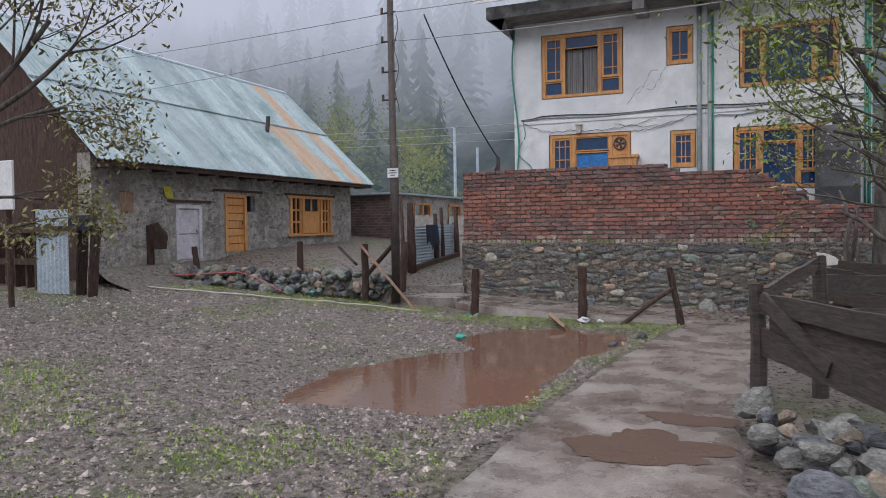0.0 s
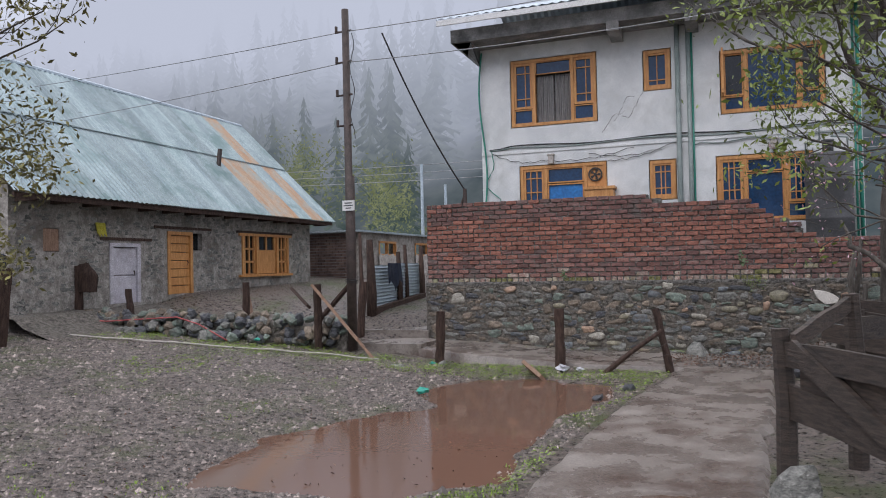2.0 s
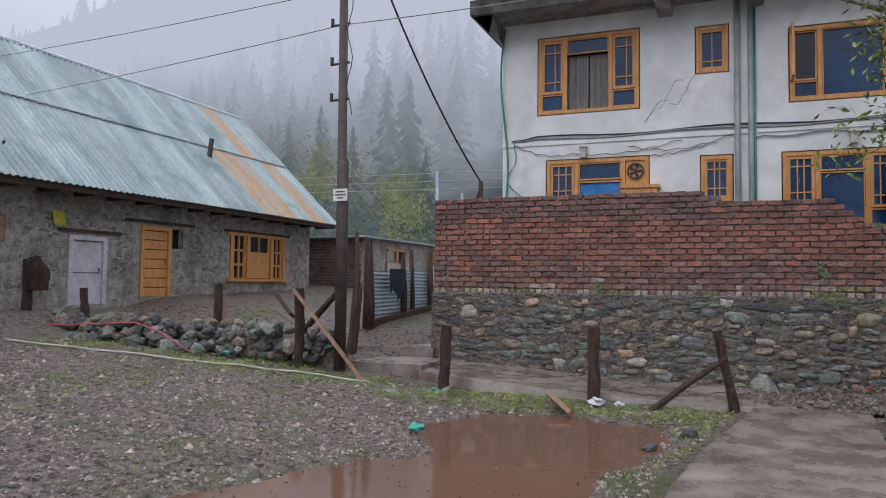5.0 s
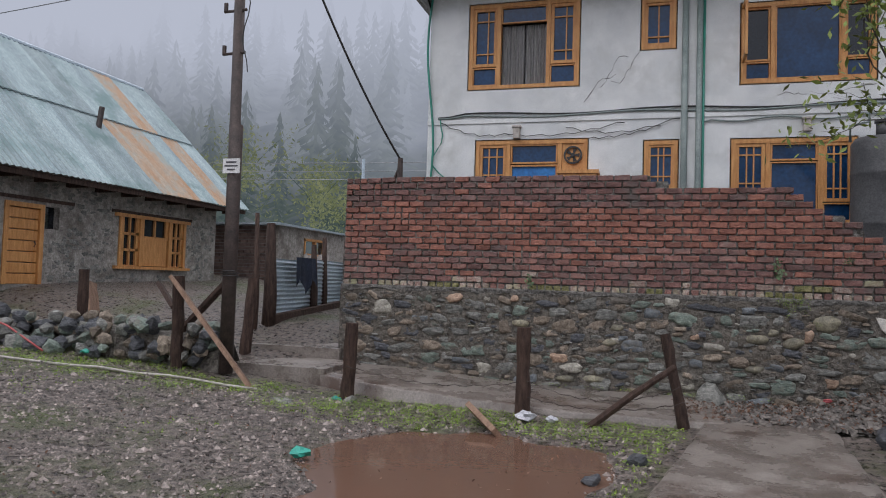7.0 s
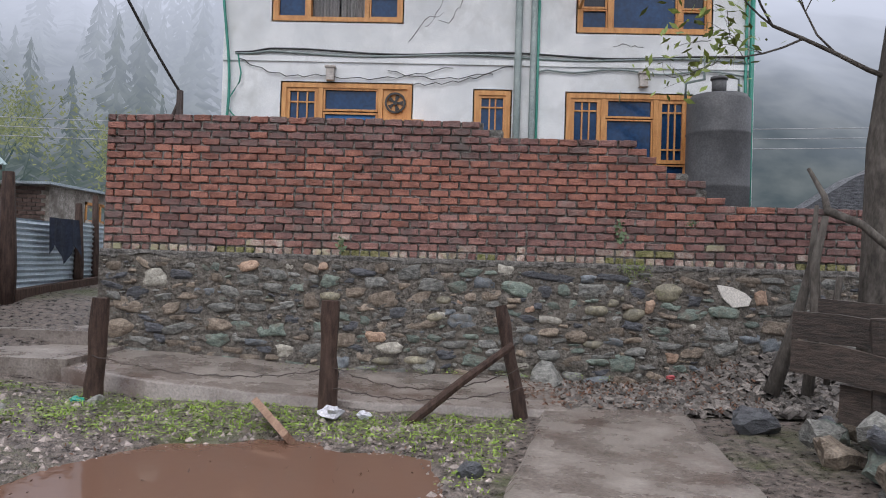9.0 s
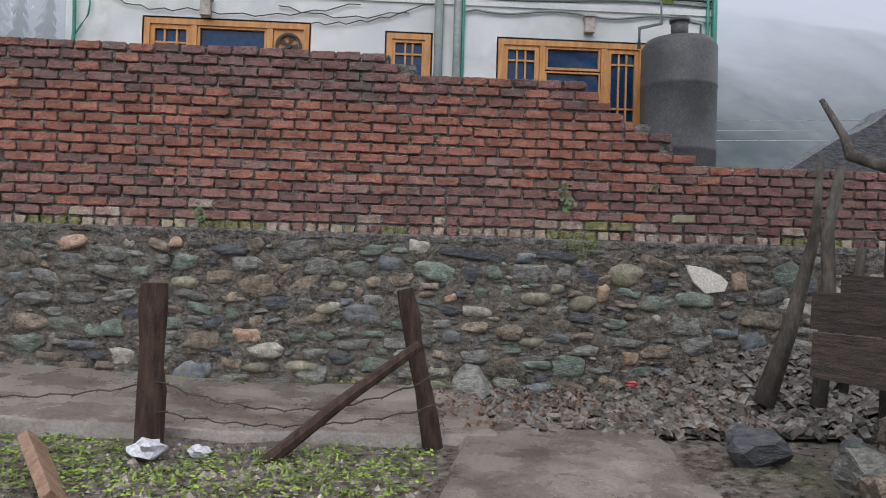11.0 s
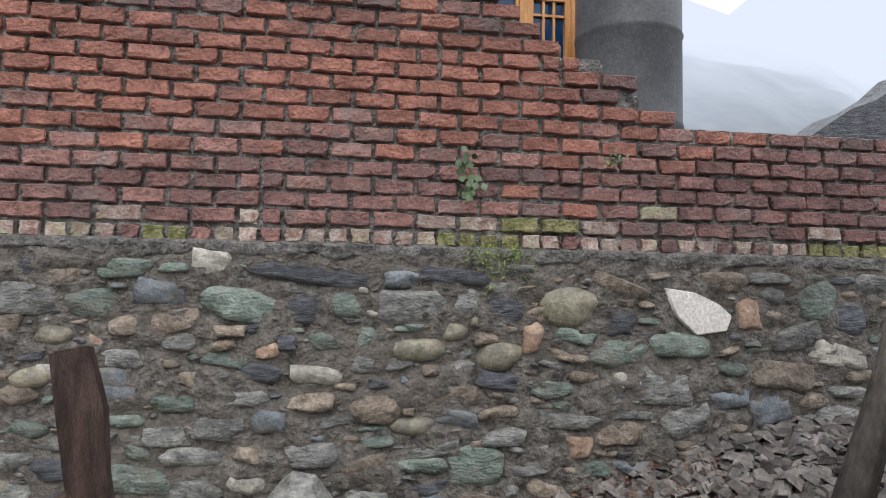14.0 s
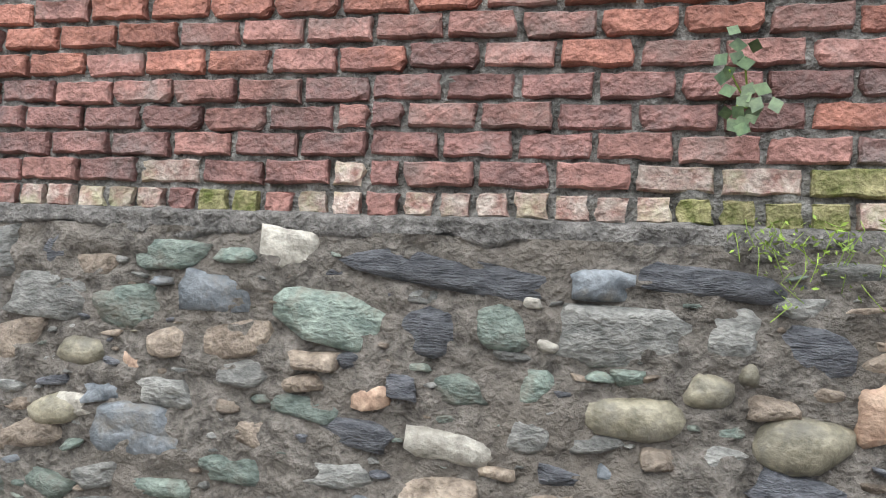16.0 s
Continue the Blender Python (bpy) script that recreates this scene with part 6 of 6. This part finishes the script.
ash = thing("roadside_tree", "olive-leaved tree before the tin-roofed cottage", "tree")
wood, tips = Mesh(), []
rng = random.Random(29)
wood.tube([(-9.8, 9.5, 0.4), (-9.7, 9.5, 2.2), (-9.5, 9.5, 3.6)], [0.18, 0.15, 0.12], 9)
for p, d, l, r in (((-9.5, 9.5, 3.5), (0.9, 0.5, 0.35), 1.7, 0.05), ((-9.5, 9.5, 3.6), (0.6, 0.3, 0.8), 1.8, 0.06), ((-9.6, 9.5, 3.2), (0.3, 0.5, 0.4), 1.5, 0.04), ((-9.5, 9.5, 3.6), (-0.3, 0.2, 0.9), 1.9, 0.06), ((-9.65, 9.5, 2.4), (0.3, 0.6, 0.1), 1.1, 0.03), ((-9.65, 9.5, 2.0), (0.4, 0.5, -0.1), 0.9, 0.025)):
    limb(wood, tips, rng, p, d, l, r, 3, 0.5)
part("trunk", wood, M["bark"], ash, "", True)
crown = Mesh()
for p, k in tips:
    if k <= 1:
        leafy(crown, rng, p, 0.30, 9, 0.055)
part("crown", crown, M["leaf_olive"], ash, "sparse olive-yellow leaves")

me = Mesh()
for i in range(30):
    x = 3.6 + 6.0 * i / 29
    zt = min(2.2 + 0.62 * (x - 3.6), 3.1) + 0.12 * noise.noise(Vector((x * 2, 1, 0)))
    me.v += [(x, 19.3, 0), (x, 19.25, zt), (x, 19.7, zt), (x, 19.7, 0)]
me.f = [(i * 4 + k, (i + 1) * 4 + k, (i + 1) * 4 + k + 1, i * 4 + k + 1) for i in range(29) for k in range(3)]
solid("wall_ruin", me, STONE[2], "broken dark stone wall behind the brick wall", "wall", "structure")

# ---- grass, pebbles, litter ----
rng = random.Random(37)
grass, pebbles = Mesh(), Mesh()


def on_path(x, y):
    return lerp_at(PATH_L, y) - 0.05 < x < lerp_at(PATH_R, y) + 0.05


def tuft(x, y, z, h, n, broad=False):
    for _ in range(n):
        t, a = rng.uniform(0, 6.28), rng.uniform(0.2, 1.0)
        px, py = x + rng.gauss(0, 0.04), y + rng.gauss(0, 0.04)
        hh, w = h * rng.uniform(0.4, 1.2), 0.009
        if broad:
            # a small round-leaved weed held nearly flat
            r = rng.uniform(0.008, 0.019)
            c, q = math.cos(t) * r, math.sin(t) * r
            tip = rng.uniform(-0.4, 0.6) * r
            grass.add([(px - c, py - q, z + hh), (px + q * 0.7, py - c * 0.7, z + hh + tip * 0.5), (px + c, py + q, z + hh + tip), (px - q * 0.7, py + c * 0.7, z + hh)], [(0, 1, 2, 3)])
            continue
        grass.add([(px - w * math.sin(t), py + w * math.cos(t), z), (px + w * math.sin(t), py - w * math.cos(t), z), (px + math.cos(t) * hh * a, py + math.sin(t) * hh * a, z + hh)], [(0, 1, 2)])


for _ in range(85000):
    x, y = rng.uniform(-14.5, 0.3), rng.uniform(3.4, 16.4)
    line = 15.9 - 0.75 * max(0, (-6.3 - x) / 8)
    near_wall = smooth(1.3, 0.2, abs(y - line))
    edge = 0.9 * smooth(0.8, 0.1, abs(x - lerp_at(PATH_L, y) + 0.3)) * smooth(6, 8, y)
    patch = smooth(0.05, 0.45, noise.noise(Vector((x * 0.45, y * 0.45, 6)))) * (0.8 if y < 11 else 0.3)
    patch = max(patch, smooth(9.0, 6.0, y) * smooth(-0.25, 0.35, noise.noise(Vector((x * 0.9, y * 0.9, 12)))) * 0.8)
    dens = max(near_wall * smooth(-0.35, 0.2, noise.noise(Vector((x, y, 1)))), edge * smooth(-0.1, 0.4, noise.noise(Vector((x * 1.5, y * 1.5, 3)))), patch)
    if rng.random() < dens * (0.75 if dens == patch else 0.68) and not on_path(x, y) and not (-6 < x < 0 and 8 < y < 16 and puddle_depth(x, y) > -0.1):
        tuft(x, y, yard_z(x, y), 0.022 if dens == patch else 0.032, 5, dens != patch and rng.random() < 0.75)
for _ in range(70):
    x = rng.uniform(-4.8, 1.0)
    tuft(x, 17.9 + rng.uniform(-0.06, 0.03), 0.1, 0.06, 9, True)
solid("grass", grass, M["grass"], "short wet grass in patches round the yard", "grass", "stuff")
oct_f = [(0, 1, 4), (1, 2, 4), (2, 3, 4), (3, 0, 4)]
for _ in range(62000):
    x, y = rng.uniform(-13, 0.2), 3.2 + 13 * rng.random() ** 1.3
    if on_path(x, y) or (-6 < x < 0 and 8 < y < 16 and puddle_depth(x, y) > 0.05 and rng.random() < 0.97):
        continue
    s = rng.uniform(0.008, 0.027) * (2.2 if rng.random() < 0.05 else 1)
    t = rng.uniform(0, 6.28)
    z = yard_z(x, y)
    c, q = math.cos(t) * s, math.sin(t) * s
    k = rng.uniform(0.5, 1.0)
    pebbles.add([(x + c, y + q, z), (x - q * k, y + c * k, z), (x - c, y - q, z), (x + q * k, y - c * k, z), (x + c * 0.2, y + q * 0.3, z + s * rng.uniform(0.5, 0.9))], oct_f)
solid("pebbles", pebbles, material("yard_pebbles", (0.06, 0.049, 0.042), (0.36, 0.30, 0.27), 8, 0.45, 0.3, 60, spread=0.75), "loose wet pebbles scattered over the yard", "pebbles", "stuff")
scraps = Mesh()
for _ in range(900):
    x, y = rng.uniform(-0.2, 2.4), 18.0 - 1.6 * rng.random() ** 1.5
    leafy(scraps, rng, (x, y, 0.09 + 0.45 * smooth(1.2, 3.2, x) * smooth(16.3, 17.9, y)), 0.03, 1, 0.025, 0.1)
for _ in range(700):
    x, y = rng.uniform(-6, -0.5), rng.uniform(6, 15.5)
    leafy(scraps, rng, (x, y, max(yard_z(x, y), WATER_Z) + 0.012), 0.03, 1, 0.018, 0.05)
solid("leaf_litter", scraps, M["litter"], "scattered brown leaf litter and chips", "litter", "stuff")
for x, y, z, s, mat, label in ((-1.82, 15.85, 0.06, 0.13, "trash_blue", "crumpled white and blue wrapper by the post"), (-1.55, 15.9, 0.03, 0.08, "trash_blue", "small crumpled pale wrapper in the grass"), (-3.4, 13.45, 0.02, 0.10, "trash_teal", "teal plastic scrap on the gravel"), (-4.25, 16.05, 0.03, 0.08, "trash_teal", "green bottle scrap in the grass"), (-7.8, 15.75, 0.45, 0.07, "trash_teal", "teal scrap below the stone wall"), (1.55, 17.4, 0.25, 0.05, "hose", "pink scrap on the shale heap")):
    b = blob(random.Random(int(s * 999)), s, s * 0.8, s * 0.5, 2, 0.7)
    solid("litter_scrap", moved(b, Matrix.Translation((x, y, z))), M[mat], label, "litter")
me = Mesh()
me.tube([(-13.4, 15.45, 0.80), (-11.5, 15.75, 0.78), (-9.9, 15.95, 0.86), (-9.3, 15.9, 0.72), (-8.5, 15.75, 0.42)], 0.014, 6)
solid("hose", me, M["hose"], "thin pink hose over the stone wall", "hose", smooth=True)
me = Mesh()
me.tube([(-12 + 0.4 * i, 14.3 + 0.09 * i + 0.05 * math.sin(i), yard_z(-12 + 0.4 * i, 14.3 + 0.09 * i) + 0.03) for i in range(18)], 0.018, 6)
solid("bamboo_pole", me, M["cloth"], "long pale pole lying on the grass", "pole", smooth=True)
for x, z, s in ((1.12, 1.79, 0.12), (-2.2, 1.53, 0.09), (1.9, 1.93, 0.05)):
    plant = thing("wall_plant", "small green weed growing from the brick joint", "plant")
    st, lv = Mesh(), Mesh()
    for k in range(5):
        e = Vector((x + rng.uniform(-s, s) * 0.6, WALL_Y - 0.10, z + rng.uniform(-0.6, 1.0) * s))
        st.tube([(x, WALL_Y, z), e], 0.003, 4)
        for _ in range(5):
            q = e + Vector((rng.gauss(0, 0.02), rng.gauss(0, 0.015), rng.gauss(0, 0.025)))
            a = Vector((rng.uniform(-1, 1), -0.3, rng.uniform(-1, 0.3))).normalized() * s * 0.24
            b = a.cross(Vector((0.2, 1, 0.1))).normalized() * s * 0.17
            lv.add([q - a, q - b, q + a, q + b], [(0, 1, 2, 3)])
    part("stem", st, M["grass"], plant)
    part("leaves", lv, M["weed"], plant)
me = Mesh()
for k in range(26):
    x, z = 1.28 + rng.gauss(0, 0.10), 1.45 - abs(rng.gauss(0, 0.09))
    for _ in range(7):
        leafy(me, rng, (x, WALL_Y - 0.07, z), 0.05, 1, 0.010)
    me.tube([(x, WALL_Y - 0.03, z + 0.03), (x + rng.gauss(0, 0.02), WALL_Y - 0.075, z), (x + rng.gauss(0, 0.03), WALL_Y - 0.07, z - 0.05)], 0.0015, 3)
solid("wall_moss", me, M["grass"], "trailing moss and weeds on the mortar band", "plant", "stuff")

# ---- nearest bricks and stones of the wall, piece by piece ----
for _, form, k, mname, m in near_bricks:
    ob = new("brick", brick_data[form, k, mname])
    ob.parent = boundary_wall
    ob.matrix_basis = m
for x, z, form, mat, tilt in near_stones:
    ob = new("stone", form.data("stone", mat, True))
    ob.parent = boundary_wall
    ob.matrix_basis = Matrix.Translation((x, WALL_Y + 0.01, z)) @ Matrix.Rotation(tilt, 4, 'Y')
